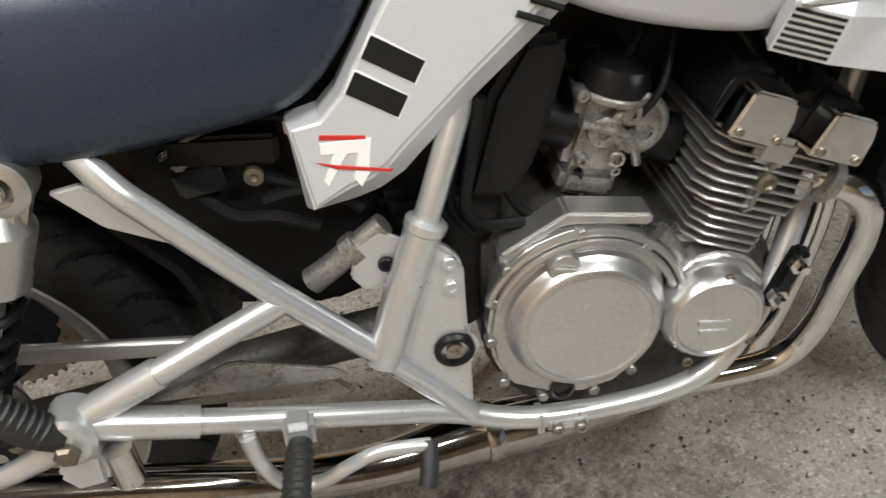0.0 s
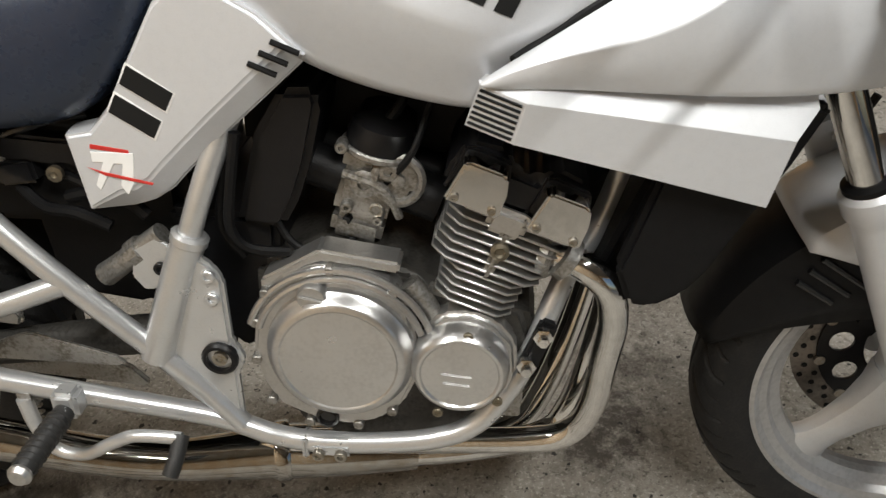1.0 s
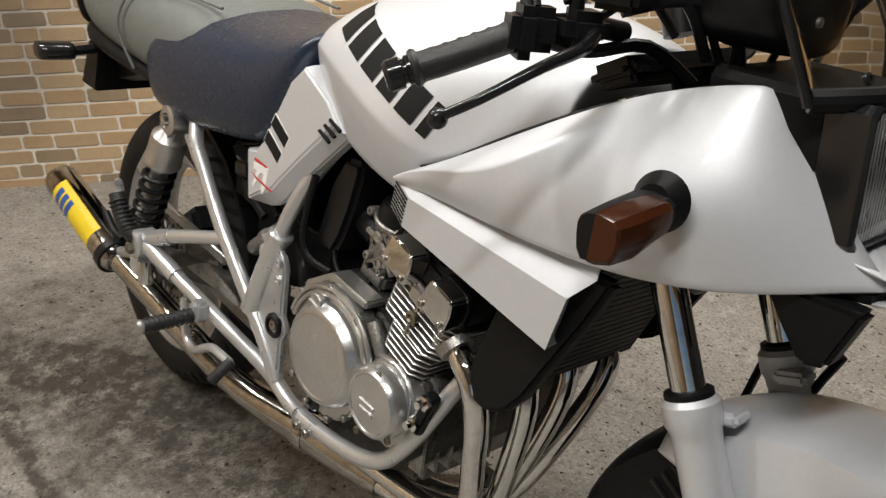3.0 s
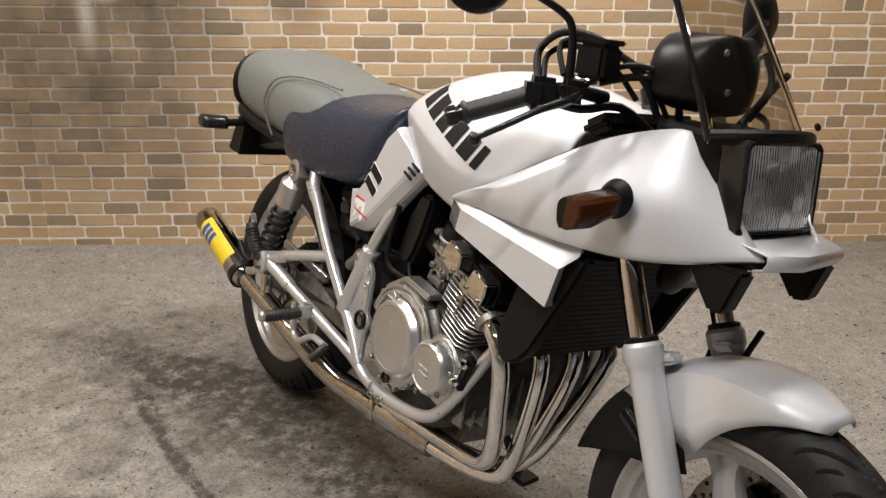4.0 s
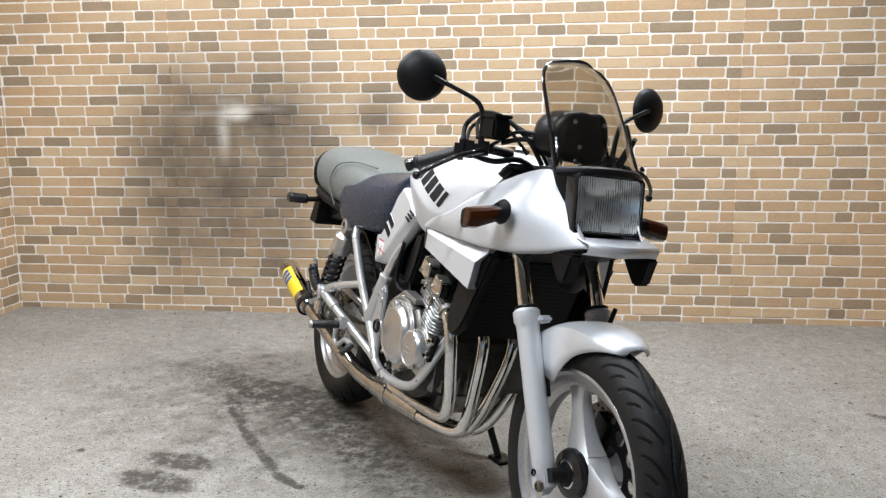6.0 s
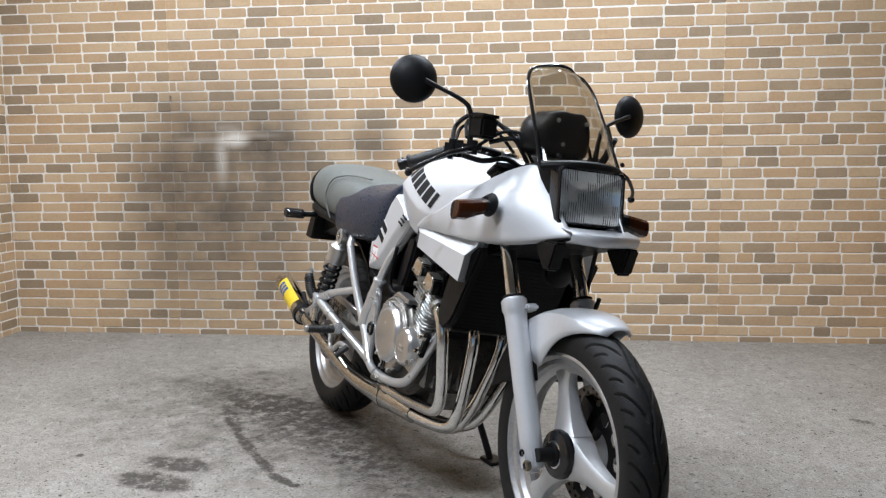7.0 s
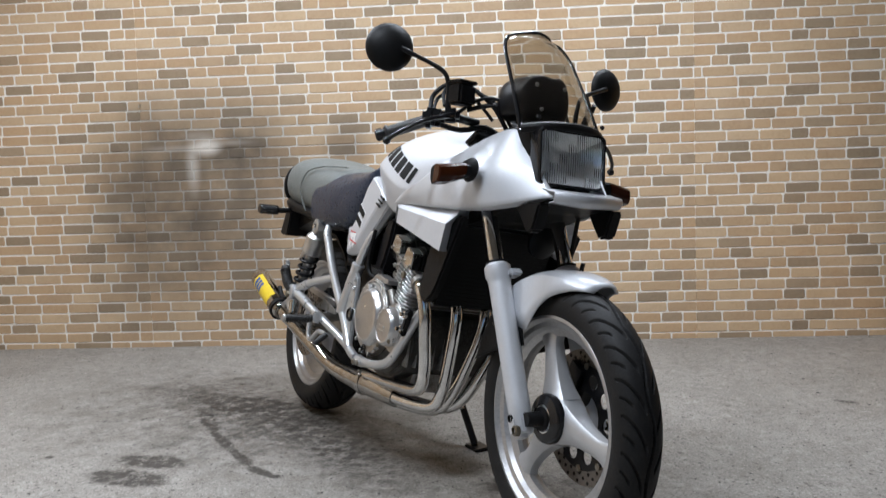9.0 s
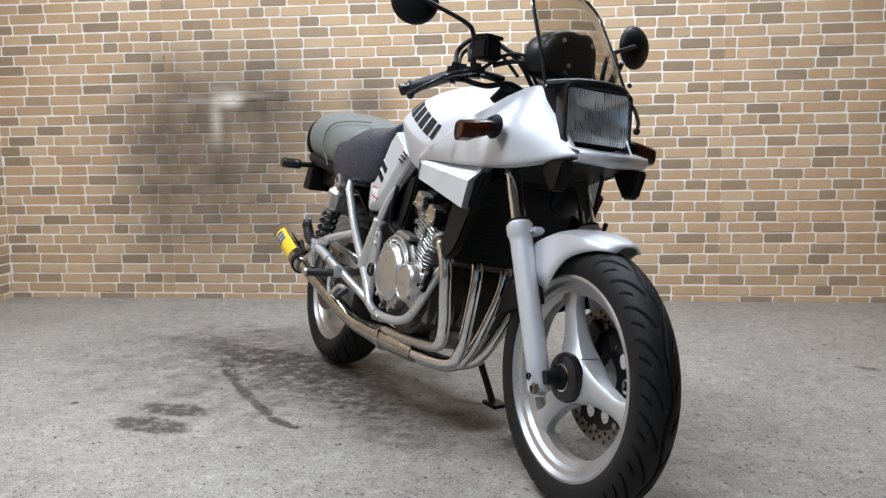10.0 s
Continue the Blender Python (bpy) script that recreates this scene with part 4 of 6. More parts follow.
# -- seat --
BLUE = [([0.064, 0.060, 0.035, 0.070, 0.17, 0.24], [(0.146, 0.664), (0.182, 0.682), (0.187, 0.760), (0.165, 0.824), (0.11, 0.858), (0, 0.866)]),
        ([0.16, 0.16, 0.15, 0.17, 0.22, 0.28], [(0.158, 0.648), (0.197, 0.663), (0.199, 0.744), (0.172, 0.816), (0.112, 0.851), (0, 0.858)]),
        (0.30, [(0.156, 0.649), (0.193, 0.665), (0.196, 0.744), (0.174, 0.810), (0.112, 0.844), (0, 0.850)]),
        (0.39, [(0.146, 0.657), (0.177, 0.672), (0.186, 0.748), (0.168, 0.810), (0.11, 0.845), (0, 0.850)]),
        (0.455, [(0.142, 0.664), (0.168, 0.680), (0.175, 0.754), (0.158, 0.820), (0.10, 0.852), (0, 0.857)]),
        ([0.505, 0.508, 0.52, 0.53, 0.54, 0.54], [(0.125, 0.730), (0.148, 0.750), (0.155, 0.802), (0.145, 0.846), (0.09, 0.866), (0, 0.870)]),
        ([0.55, 0.555, 0.565, 0.57, 0.575, 0.575], [(0.10, 0.820), (0.12, 0.832), (0.128, 0.854), (0.12, 0.870), (0.08, 0.882), (0, 0.884)])]
GREY = [(-0.285, [(0.07, 0.754), (0.10, 0.762), (0.115, 0.808), (0.095, 0.852), (0.06, 0.870), (0, 0.874)]),
        (-0.245, [(0.11, 0.726), (0.150, 0.742), (0.165, 0.808), (0.14, 0.864), (0.09, 0.888), (0, 0.893)]),
        (-0.13, [(0.12, 0.706), (0.165, 0.724), (0.180, 0.802), (0.150, 0.872), (0.10, 0.896), (0, 0.903)]),
        (-0.03, [(0.12, 0.694), (0.160, 0.712), (0.174, 0.786), (0.152, 0.856), (0.10, 0.887), (0, 0.894)]),
        (0.06, [(0.12, 0.684), (0.158, 0.702), (0.172, 0.768), (0.156, 0.827), (0.105, 0.862), (0, 0.870)]),
        (0.20, [(0.12, 0.676), (0.160, 0.695), (0.176, 0.754), (0.160, 0.814), (0.108, 0.849), (0, 0.856)]),
        (0.33, [(0.12, 0.675), (0.155, 0.695), (0.170, 0.750), (0.158, 0.803), (0.104, 0.838), (0, 0.845)])]
seat = P("seat", loft([half_ring(x, p) for x, p in GREY]), VINYL_GREY, "two-tone seat in grey and blue-grey vinyl", subsurf=2, m=TAIL)
P("rider_cushion", loft([half_ring(x, p) for x, p in BLUE]), VINYL_BLUE, "dark blue-grey vinyl rider cushion", seat, subsurf=2, m=CUSHION)
for s in (-1, 1):
    P("seat_piping", tube([(0.03, s * 0.160, 0.690), (0.005, s * 0.177, 0.765), (0.03, s * 0.166, 0.826), (0.09, s * 0.142, 0.846), (0.18, s * 0.124, 0.848), (0.30, s * 0.118, 0.842)], 0.0028, 8, 5), VINYL_GREY, parent=seat, m=TAIL)
P("seat_back_trim", loft([half_ring(x, p) for x, p in [
    (-0.302, [(0.07, 0.740), (0.105, 0.748), (0.120, 0.795), (0.10, 0.84), (0.06, 0.862), (0, 0.867)]),
    (-0.262, [(0.105, 0.718), (0.150, 0.730), (0.166, 0.800), (0.14, 0.858), (0.09, 0.882), (0, 0.888)]),
    (-0.228, [(0.115, 0.712), (0.163, 0.724), (0.177, 0.800), (0.147, 0.864), (0.095, 0.889), (0, 0.895)])]]), BLACK, "black seat back trim", seat, subsurf=2, m=TAIL)
P("seat_base", loft([half_ring(x, p) for x, p in [
    (-0.27, [(0.06, 0.700), (0.12, 0.705), (0.135, 0.735), (0.11, 0.752), (0.05, 0.756), (0, 0.756)]),
    (-0.22, [(0.07, 0.680), (0.155, 0.684), (0.172, 0.730), (0.14, 0.745), (0.06, 0.75), (0, 0.75)]),
    (-0.08, [(0.07, 0.668), (0.155, 0.672), (0.175, 0.708), (0.14, 0.72), (0.06, 0.73), (0, 0.73)]),
    (0.08, [(0.07, 0.655), (0.145, 0.660), (0.166, 0.687), (0.13, 0.70), (0.06, 0.70), (0, 0.70)]),
    (0.25, [(0.07, 0.650), (0.12, 0.655), (0.13, 0.672), (0.11, 0.69), (0.06, 0.69), (0, 0.69)]),
    (0.50, [(0.06, 0.68), (0.09, 0.685), (0.10, 0.70), (0.09, 0.71), (0.05, 0.71), (0, 0.71)])]]), BLACK, "black seat base and tail trim", subsurf=1, m=TAIL)
P("rear_fender", loft([half_ring(x, p) for x, p in [
    (-0.30, [(0.05, 0.595), (0.075, 0.60), (0.08, 0.61), (0.06, 0.612), (0.03, 0.612), (0, 0.612)]),
    (-0.24, [(0.06, 0.600), (0.10, 0.61), (0.105, 0.68), (0.08, 0.70), (0.04, 0.71), (0, 0.71)]),
    (-0.05, [(0.06, 0.655), (0.10, 0.66), (0.105, 0.68), (0.08, 0.69), (0.04, 0.69), (0, 0.69)]),
    (0.20, [(0.06, 0.63), (0.09, 0.64), (0.10, 0.66), (0.08, 0.67), (0.04, 0.67), (0, 0.67)])]]), BLACK, "black plastic rear mudguard", m=TAIL)
P("mud_flap", prism([(-0.295, 0.595), (-0.215, 0.59), (-0.18, 0.685), (-0.235, 0.70)], -0.145, 0.145, 0.004), BLACK, m=TAIL)
P("tail_lamp", block((-0.275, 0, 0.725), (0.03, 0.16, 0.05), 0.01), AMBER, m=TAIL)
for s in (-1, 1):
    ri = P("rear_indicator", loft([[(x0 + dx, s * y, 0.683 + dz) for dx, dz in ((-0.02, -0.018), (0.022, -0.02), (0.028, 0), (0.02, 0.02), (-0.018, 0.022), (-0.026, 0))] for x0, y in ((-0.212, 0.262), (-0.208, 0.255), (-0.20, 0.20), (-0.195, 0.19))]), BLACK_GLOSS, "smoked rear indicator on a black stalk", subsurf=1, m=TAIL)
    P("indicator_stalk", tube([(-0.195, s * 0.19, 0.683), (-0.19, s * 0.10, 0.69)], 0.01, 10, 1), BLACK, parent=ri, m=TAIL)

# battery box and dark fittings under the seat
P("battery_box", block((0.40, 0.0, 0.60), (0.24, 0.24, 0.15), 0.015), BLACK, "black battery box")
P("inner_mudguard", loft([[(r * math.cos(radians(t)), y, 0.31 + r * math.sin(radians(t))) for r, t in ((0.333, 12), (0.333, 30), (0.333, 50), (0.333, 70), (0.333, 90), (0.343, 90), (0.343, 70), (0.343, 50), (0.343, 30), (0.343, 12))] for y in (-0.10, 0.10)]), BLACK, "black inner mudguard")
P("engine_rear_plate", prism([(0.50, 0.56), (0.625, 0.555), (0.62, 0.40), (0.575, 0.375), (0.545, 0.40)], -0.135, 0.135, 0.008, 2), BLACK_METAL, "black frame crossmember")
P("splash_guard", prism([(0.32, 0.57), (0.53, 0.57), (0.555, 0.50), (0.55, 0.445), (0.44, 0.405), (0.335, 0.42)], -0.095, 0.095, 0.01, 2), BLACK, "black plastic splash guard")
P("relay_box", block((0.37, -0.128, 0.628), (0.10, 0.03, 0.03), 0.004, (0, 4, 0)), BLACK_METAL)
P("wiring_loom", tube([(0.30, -0.14, 0.655), (0.36, -0.135, 0.663), (0.42, -0.13, 0.655), (0.47, -0.13, 0.64)], 0.007, 8, 4), BLACK)
P("wiring_loom", tube([(0.40, -0.14, 0.60), (0.44, -0.145, 0.585), (0.48, -0.14, 0.56)], 0.006, 8, 4), BLACK)
P("fuse_case", block((0.345, -0.132, 0.60), (0.045, 0.022, 0.028), 0.004, (0, -8, 0)), BLACK_GLOSS)
P("cable_clip", block((0.330, -0.136, 0.617), (0.014, 0.012, 0.010), 0.003), ALLOY)
P("terminal", block((0.432, -0.130, 0.642), (0.010, 0.010, 0.018), 0.002), ALLOY)
P("wiring_loom", tube([(0.315, -0.138, 0.628), (0.345, -0.136, 0.642), (0.395, -0.134, 0.660), (0.435, -0.132, 0.668)], 0.005, 8, 4), BLACK_GLOSS)
P("wiring_loom", tube([(0.40, -0.142, 0.575), (0.43, -0.146, 0.583), (0.465, -0.148, 0.578), (0.488, -0.15, 0.56)], 0.0075, 8, 4), BLACK)
P("rubber_grommet", lathe([(0.009, 0), (0.009, 0.006), (0.004, 0.007), (0, 0.004)], (0.395, -0.146, 0.605), (0, -1, 0), 14), BRASS)
P("brake_reservoir_hose", tube([(0.445, -0.15, 0.545), (0.41, -0.15, 0.56), (0.37, -0.14, 0.56), (0.34, -0.13, 0.58)], 0.007, 8, 4), BLACK)

# -- rear brake master cylinder and foot controls --
mc = P("master_cylinder", tube([(0.430, -0.155, 0.486), (0.452, -0.158, 0.503), (0.505, -0.160, 0.545)], [0.014, 0.013, 0.012], 16, 3), ALLOY_DULL, "cast alloy rear brake cylinder")
P("cylinder_nut", lathe([(0.016, 0), (0.016, 0.014), (0.011, 0.016), (0, 0.016)], (0.468, -0.159, 0.516), (0.8, 0, 0.6), 10), ALLOY_DULL, parent=mc)
P("cylinder_bracket", prism([(0.475, 0.53), (0.50, 0.545), (0.525, 0.53), (0.52, 0.485), (0.48, 0.478), (0.468, 0.495)], -0.172, -0.166, 0.002), SILVER_TUBE)
P("bracket_bolt", bolt(0.503, -0.172, 0.508, 0.008, 0.005), BLACK_METAL)
P("hanger_casting", loft([[(0.205 + r * math.cos(a), y, 0.425 + 1.1 * r * math.sin(a)) for a in [6.2832 * k / 18 for k in range(18)]] for y, r in ((-0.272, 0.020), (-0.268, 0.025), (-0.232, 0.025), (-0.228, 0.02))]), SILVER_TUBE, "silver footrest hanger")
P("hanger_bolt", lathe([(0.012, 0), (0.012, 0.006), (0.009, 0.009), (0, 0.009)], (0.203, -0.2725, 0.418), (0, -1, 0), 6), BRASS, "rusty hanger bolt")
P("hanger_lug", prism([(0.195, 0.41), (0.228, 0.405), (0.225, 0.365), (0.195, 0.36), (0.180, 0.38)], -0.268, -0.238, 0.005), SILVER_TUBE)
pp = P("passenger_footrest", tube([(0.196, -0.262, 0.432), (0.175, -0.275, 0.46), (0.148, -0.278, 0.505)], [0.016, 0.016, 0.014], 14, 4), GRIP, "folded passenger footrest with ribbed rubber")
P("footrest_arm", tube([(0.182, -0.253, 0.425), (0.152, -0.262, 0.46), (0.128, -0.265, 0.515), (0.136, -0.270, 0.520)], 0.007, 10, 4), SILVER_TUBE, parent=pp)
for k in range(8):
    f = 0.2 + 0.09 * k
    c = Vector((0.196, -0.262, 0.432)).lerp(Vector((0.148, -0.278, 0.505)), f) + Vector((0.0, -0.004, 0.0))
    P("rubber_rib", lathe([(0.0155, -0.0018), (0.0175, 0), (0.0155, 0.0018)], c, (-0.5, -0.1, 0.8), 14), GRIP, parent=pp)
fr = P("rider_footrest", tube([(0.400, -0.250, 0.365), (0.398, -0.285, 0.362), (0.395, -0.335, 0.358)], [0.0118, 0.012, 0.0118], 14, 3), GRIP, "ribbed rubber rider footrest")
for k in range(9):
    P("rubber_rib", lathe([(0.0118, -0.0016), (0.0142, 0), (0.0118, 0.0016)], (0.399 - 0.0006 * k, -0.262 - 0.008 * k, 0.3635 - 0.0007 * k), (0, 1, 0), 14), GRIP, parent=fr)
P("footrest_tip", lathe([(0.012, 0), (0.013, 0.004), (0.009, 0.009), (0, 0.010)], (0.395, -0.335, 0.358), (0, -1, 0), 14), ALLOY, parent=fr)
P("footrest_hinge", block((0.400, -0.237, 0.370), (0.03, 0.028, 0.036), 0.006), SILVER_TUBE, parent=fr)
P("pedal_pivot", block((0.352, -0.228, 0.372), (0.03, 0.024, 0.03), 0.008), ALLOY_DULL)
pe = P("brake_pedal", tube([(0.350, -0.238, 0.372), (0.356, -0.24, 0.335), (0.375, -0.244, 0.305), (0.410, -0.247, 0.302), (0.445, -0.248, 0.322), (0.475, -0.248, 0.335), (0.525, -0.246, 0.333)], [0.009, 0.008, 0.0075, 0.0075, 0.0075, 0.0075, 0.0075], 12, 5), SILVER_TUBE, "bent steel rear brake pedal")
P("pedal_pad", tube([(0.524, -0.242, 0.335), (0.521, -0.262, 0.315), (0.517, -0.272, 0.302)], 0.0095, 12, 2), GRIP, "black rubber pedal pad", pe)
P("pedal_spring", tube([(0.352 + 0.006 * math.cos(k * 1.2), -0.225 + 0.006 * math.sin(k * 1.2), 0.36 - 0.0018 * k) for k in range(40)], 0.0016, 6, 1), BOLT)
P("stop_switch", tube([(0.240, -0.262, 0.405), (0.242, -0.262, 0.362)], 0.014, 14, 1), CHROME)
P("heel_link", tube([(0.19, -0.25, 0.405), (0.12, -0.252, 0.375), (0.05, -0.248, 0.365)], [0.013, 0.010, 0.008], 12, 3), SILVER_TUBE)

# -- rear suspension --
for s in (-1, 1):
    top, low = Vector((0.205, s * 0.198, 0.652)), Vector((0.070, s * 0.205, 0.352))
    ax = (low - top).normalized()
    sh = P("shock_absorber", lathe([(0.018, 0.02), (0.026, 0.03), (0.032, 0.036), (0.033, 0.042), (0.033, 0.085), (0.0345, 0.088), (0.0345, 0.096), (0.03, 0.10), (0.02, 0.105), (0.016, 0.11), (0.016, 0.30), (0.02, 0.31), (0.02, 0.335), (0, 0.335)], top, ax, 24), ALLOY, "silver rear shock absorber with a dark coil spring")
    P("shock_eye", lathe([(0.027, -0.016), (0.027, 0.015), (0.022, 0.018), (0.015, 0.018), (0.015, 0.010), (0, 0.010)], top, (0, s, 0), 26), ALLOY, parent=sh)
    P("shock_neck", block(top + ax * 0.02, (0.050, 0.032, 0.045), 0.008, (0, 24, 0)), ALLOY, parent=sh)
    P("shock_bolt", lathe([(0.011, 0), (0.011, 0.018), (0.008, 0.024), (0, 0.026)], top, (0, s, 0), 14), CHROME, parent=sh)
    side = ax.orthogonal().normalized()
    up2 = ax.cross(side)
    coil = [top + ax * (0.108 + 0.175 * k / 84) + 0.027 * (math.cos(k * 0.52) * side + math.sin(k * 0.52) * up2) for k in range(85)]
    P("coil_spring", tube(coil, 0.0055, 8, 1), BLACK_METAL, "black coil spring", sh)
    P("gas_bottle", tube([top + Vector((-0.045, 0, -0.05)), top + ax * 0.13 + Vector((-0.045, 0, 0.0))], 0.02, 16, 1), ALLOY, parent=sh)
P("swingarm", tube([(0.555, -0.13, 0.400), (0.40, -0.135, 0.385), (0.20, -0.13, 0.345), (0.0, -0.125, 0.31), (-0.05, -0.125, 0.305)], [0.026, 0.024, 0.022, 0.022, 0.018], 14, 4), CASE, "dull grimy swingarm")
P("swingarm", tube([(0.555, 0.13, 0.400), (0.40, 0.135, 0.385), (0.20, 0.13, 0.345), (0.0, 0.125, 0.31), (-0.05, 0.125, 0.305)], [0.026, 0.024, 0.022, 0.022, 0.018], 14, 4), SILVER_TUBE)
P("swingarm_gusset", prism([(0.240, 0.350), (0.325, 0.383), (0.355, 0.380), (0.432, 0.353), (0.452, 0.330), (0.445, 0.322), (0.25, 0.338)], -0.150, -0.142, 0.003), ALLOY_DULL)
P("torque_link", prism([(0.03, 0.447), (0.16, 0.434), (0.30, 0.420), (0.305, 0.410), (0.30, 0.397), (0.16, 0.410), (0.03, 0.423)], -0.141, -0.129, 0.004, 3), ALLOY, "alloy brake torque link")


# -- wheels --
def tread(radius, half, crown, nu=900, nv=150):
    """A tyre: a rounded section, with swept grooves cut into both flanks of the tread and a wavy one round the crown."""
    a, v = np.meshgrid(np.arange(nu) * 2 * math.pi / nu, np.linspace(-1, 1, nv + 1), indexing="ij")
    ang = v * radians(128)
    y = half * np.sign(ang) * np.abs(np.sin(ang)) ** 0.92
    r = radius - crown + crown * np.cos(ang) * np.where(np.abs(ang) < 1.5708, 1.0, 1.05)
    pitches = 24
    step = 2 * math.pi * radius / pitches
    s = np.abs(ang) / 1.35

    def cut(start, lo, hi, bend, width):
        ph = (a * pitches / (2 * math.pi) + bend * (1 - s) ** 2 + start + np.where(v > 0, 0.5, 0.0)) % 1.0
        slope = np.sqrt(1 + (2 * bend * (1 - s) * step / (1.35 * crown * 1.2)) ** 2)
        d = np.minimum(ph, 1 - ph) * step / slope
        inside = np.clip((s - lo) / 0.03, 0, 1) * np.clip((hi - s) / 0.03, 0, 1)
        return inside * np.clip((width - d) / 0.0012, 0, 1)

    g = np.maximum(cut(0.0, 0.14, 0.97, 1.25, 0.0036), cut(0.5, 0.52, 0.93, 1.25, 0.0029))
    g = np.maximum(g, np.clip((0.0034 - np.abs(y - 0.005 * np.sin(a * pitches / 2))) / 0.0012, 0, 1))
    r = r - 0.0065 * g
    verts = np.stack([r * np.cos(a), y, r * np.sin(a)], -1).reshape(-1, 3)
    i, j = np.meshgrid(np.arange(nu), np.arange(nv), indexing="ij")
    k = (i + 1) % nu
    w = nv + 1
    faces = np.stack([i * w + j, i * w + j + 1, k * w + j + 1, k * w + j], -1).reshape(-1, 4)
    me = bpy.data.meshes.new("scrap")
    me.from_pydata(verts.tolist(), [], faces.tolist())
    bm = bmesh.new()
    bm.from_mesh(me)
    bpy.data.meshes.remove(me)
    bmesh.ops.recalc_face_normals(bm, faces=bm.faces)
    return bm


def wheel(name, at, radius, half, rim_r, rim_half, spokes, m):
    """A cast three-spoke wheel with its tyre."""
    b = lathe([(rim_r, -rim_half), (rim_r + 0.003, -rim_half + 0.004), (rim_r - 0.008, -rim_half + 0.009), (rim_r - 0.016, -rim_half + 0.013), (rim_r - 0.020, -rim_half + 0.022), (rim_r - 0.034, -rim_half + 0.030), (rim_r - 0.036, 0.0), (rim_r - 0.034, rim_half - 0.030), (rim_r - 0.020, rim_half - 0.022), (rim_r - 0.016, rim_half - 0.013), (rim_r - 0.008, rim_half - 0.009), (rim_r + 0.003, rim_half - 0.004), (rim_r, rim_half),
               (rim_r - 0.006, rim_half + 0.001), (rim_r - 0.014, rim_half - 0.008), (rim_r - 0.024, rim_half - 0.012), (rim_r - 0.030, rim_half - 0.022), (rim_r - 0.044, rim_half - 0.030), (rim_r - 0.046, 0.0), (rim_r - 0.044, -rim_half + 0.030), (rim_r - 0.030, -rim_half + 0.022), (rim_r - 0.024, -rim_half + 0.012), (rim_r - 0.014, -rim_half + 0.008), (rim_r - 0.006, -rim_half - 0.001)], n=72, closed=True)
    bmesh.ops.recalc_face_normals(b, faces=b.faces)
    arms = []
    for ang in spokes:
        rings = []
        for t, wd, th in ((0.035, 0.050, 0.040), (0.060, 0.037, 0.032), (0.095, 0.0265, 0.025), (0.14, 0.0215, 0.020), (rim_r - 0.06, 0.025, 0.018), (rim_r - 0.036, 0.038, 0.017)):
            ring = []
            for k in range(12):
                q = 6.2832 * k / 12
                c, s_ = math.cos(q), math.sin(q)
                e = 0.75
                ring.append((wd * math.copysign(abs(c) ** e, c), th * math.copysign(abs(s_) ** e, s_), t))
            rings.append(ring)
        sp = loft(rings)
        sp.transform(Matrix.Rotation(radians(90 - ang), 4, "Y"))
        arms.append(sp)
    w = P(name, b, RIM_METAL, "silver cast three-spoke wheel with a black tyre", m=m @ Matrix.Translation(at), smooth=18)
    for sp in arms:
        P("wheel_spoke", sp, RIMPAINT, parent=w, m=m @ Matrix.Translation(at))
    P("wheel_hub", lathe([(0.050, -0.030), (0.056, -0.022), (0.058, 0.0), (0.056, 0.022), (0.050, 0.030)], n=36), RIMPAINT, parent=w, m=m @ Matrix.Translation(at))
    P("tyre", tread(radius, half, (radius - rim_r) * 0.64, *((900, 150) if name == "front_wheel" else (600, 80))), RUBBER, "black road tyre with swept grooves", w, m=m @ Matrix.Translation(at), smooth=28)
    return w


def holed_ring(r0, r1, y, thick, holes, hole_r):
    """A flat ring with round windows: one sector of plate about each."""
    bm = bmesh.new()
    mid, n = (r0 + r1) / 2, 24
    for h in range(holes):
        a0, half = 6.2832 * h / holes, 3.1416 / holes
        for side in (0, 1):
            inner, outer = [], []
            for k in range(n):
                q = 6.2832 * k / n
                cx, cz = math.cos(q), math.sin(q)
                f = 1 / max(abs(cx), abs(cz))
                r, a = mid + (r1 - r0) / 2 * cx * f, a0 + half * cz * f
                outer.append((r * math.cos(a), y + thick * side, r * math.sin(a)))
                pr, pt = mid + hole_r * cx, hole_r * cz
                inner.append((pr * math.cos(a0) - pt * math.sin(a0), y + thick * side, pr * math.sin(a0) + pt * math.cos(a0)))
            rings = [[bm.verts.new(p) for p in ring] for ring in (outer, inner)]
            if side:
                walls = [(first, rings[1]), (rings[0], first_out)]
            first, first_out = rings[1], rings[0]
            for k in range(n):
                j = (k + 1) % n
                bm.faces.new((rings[0][k], rings[0][j], rings[1][j], rings[1][k]))
        for rim, (p, q) in enumerate(walls):
            for k in range(n):
                j = (k + 1) % n
                if not rim or abs(math.sin(6.2832 * (k + 0.5) / n)) < 0.7:
                    bm.faces.new((p[k], p[j], q[j], q[k]))
    bmesh.ops.remove_doubles(bm, verts=bm.verts, dist=1e-5)
    bmesh.ops.recalc_face_normals(bm, faces=bm.faces)
    return bm


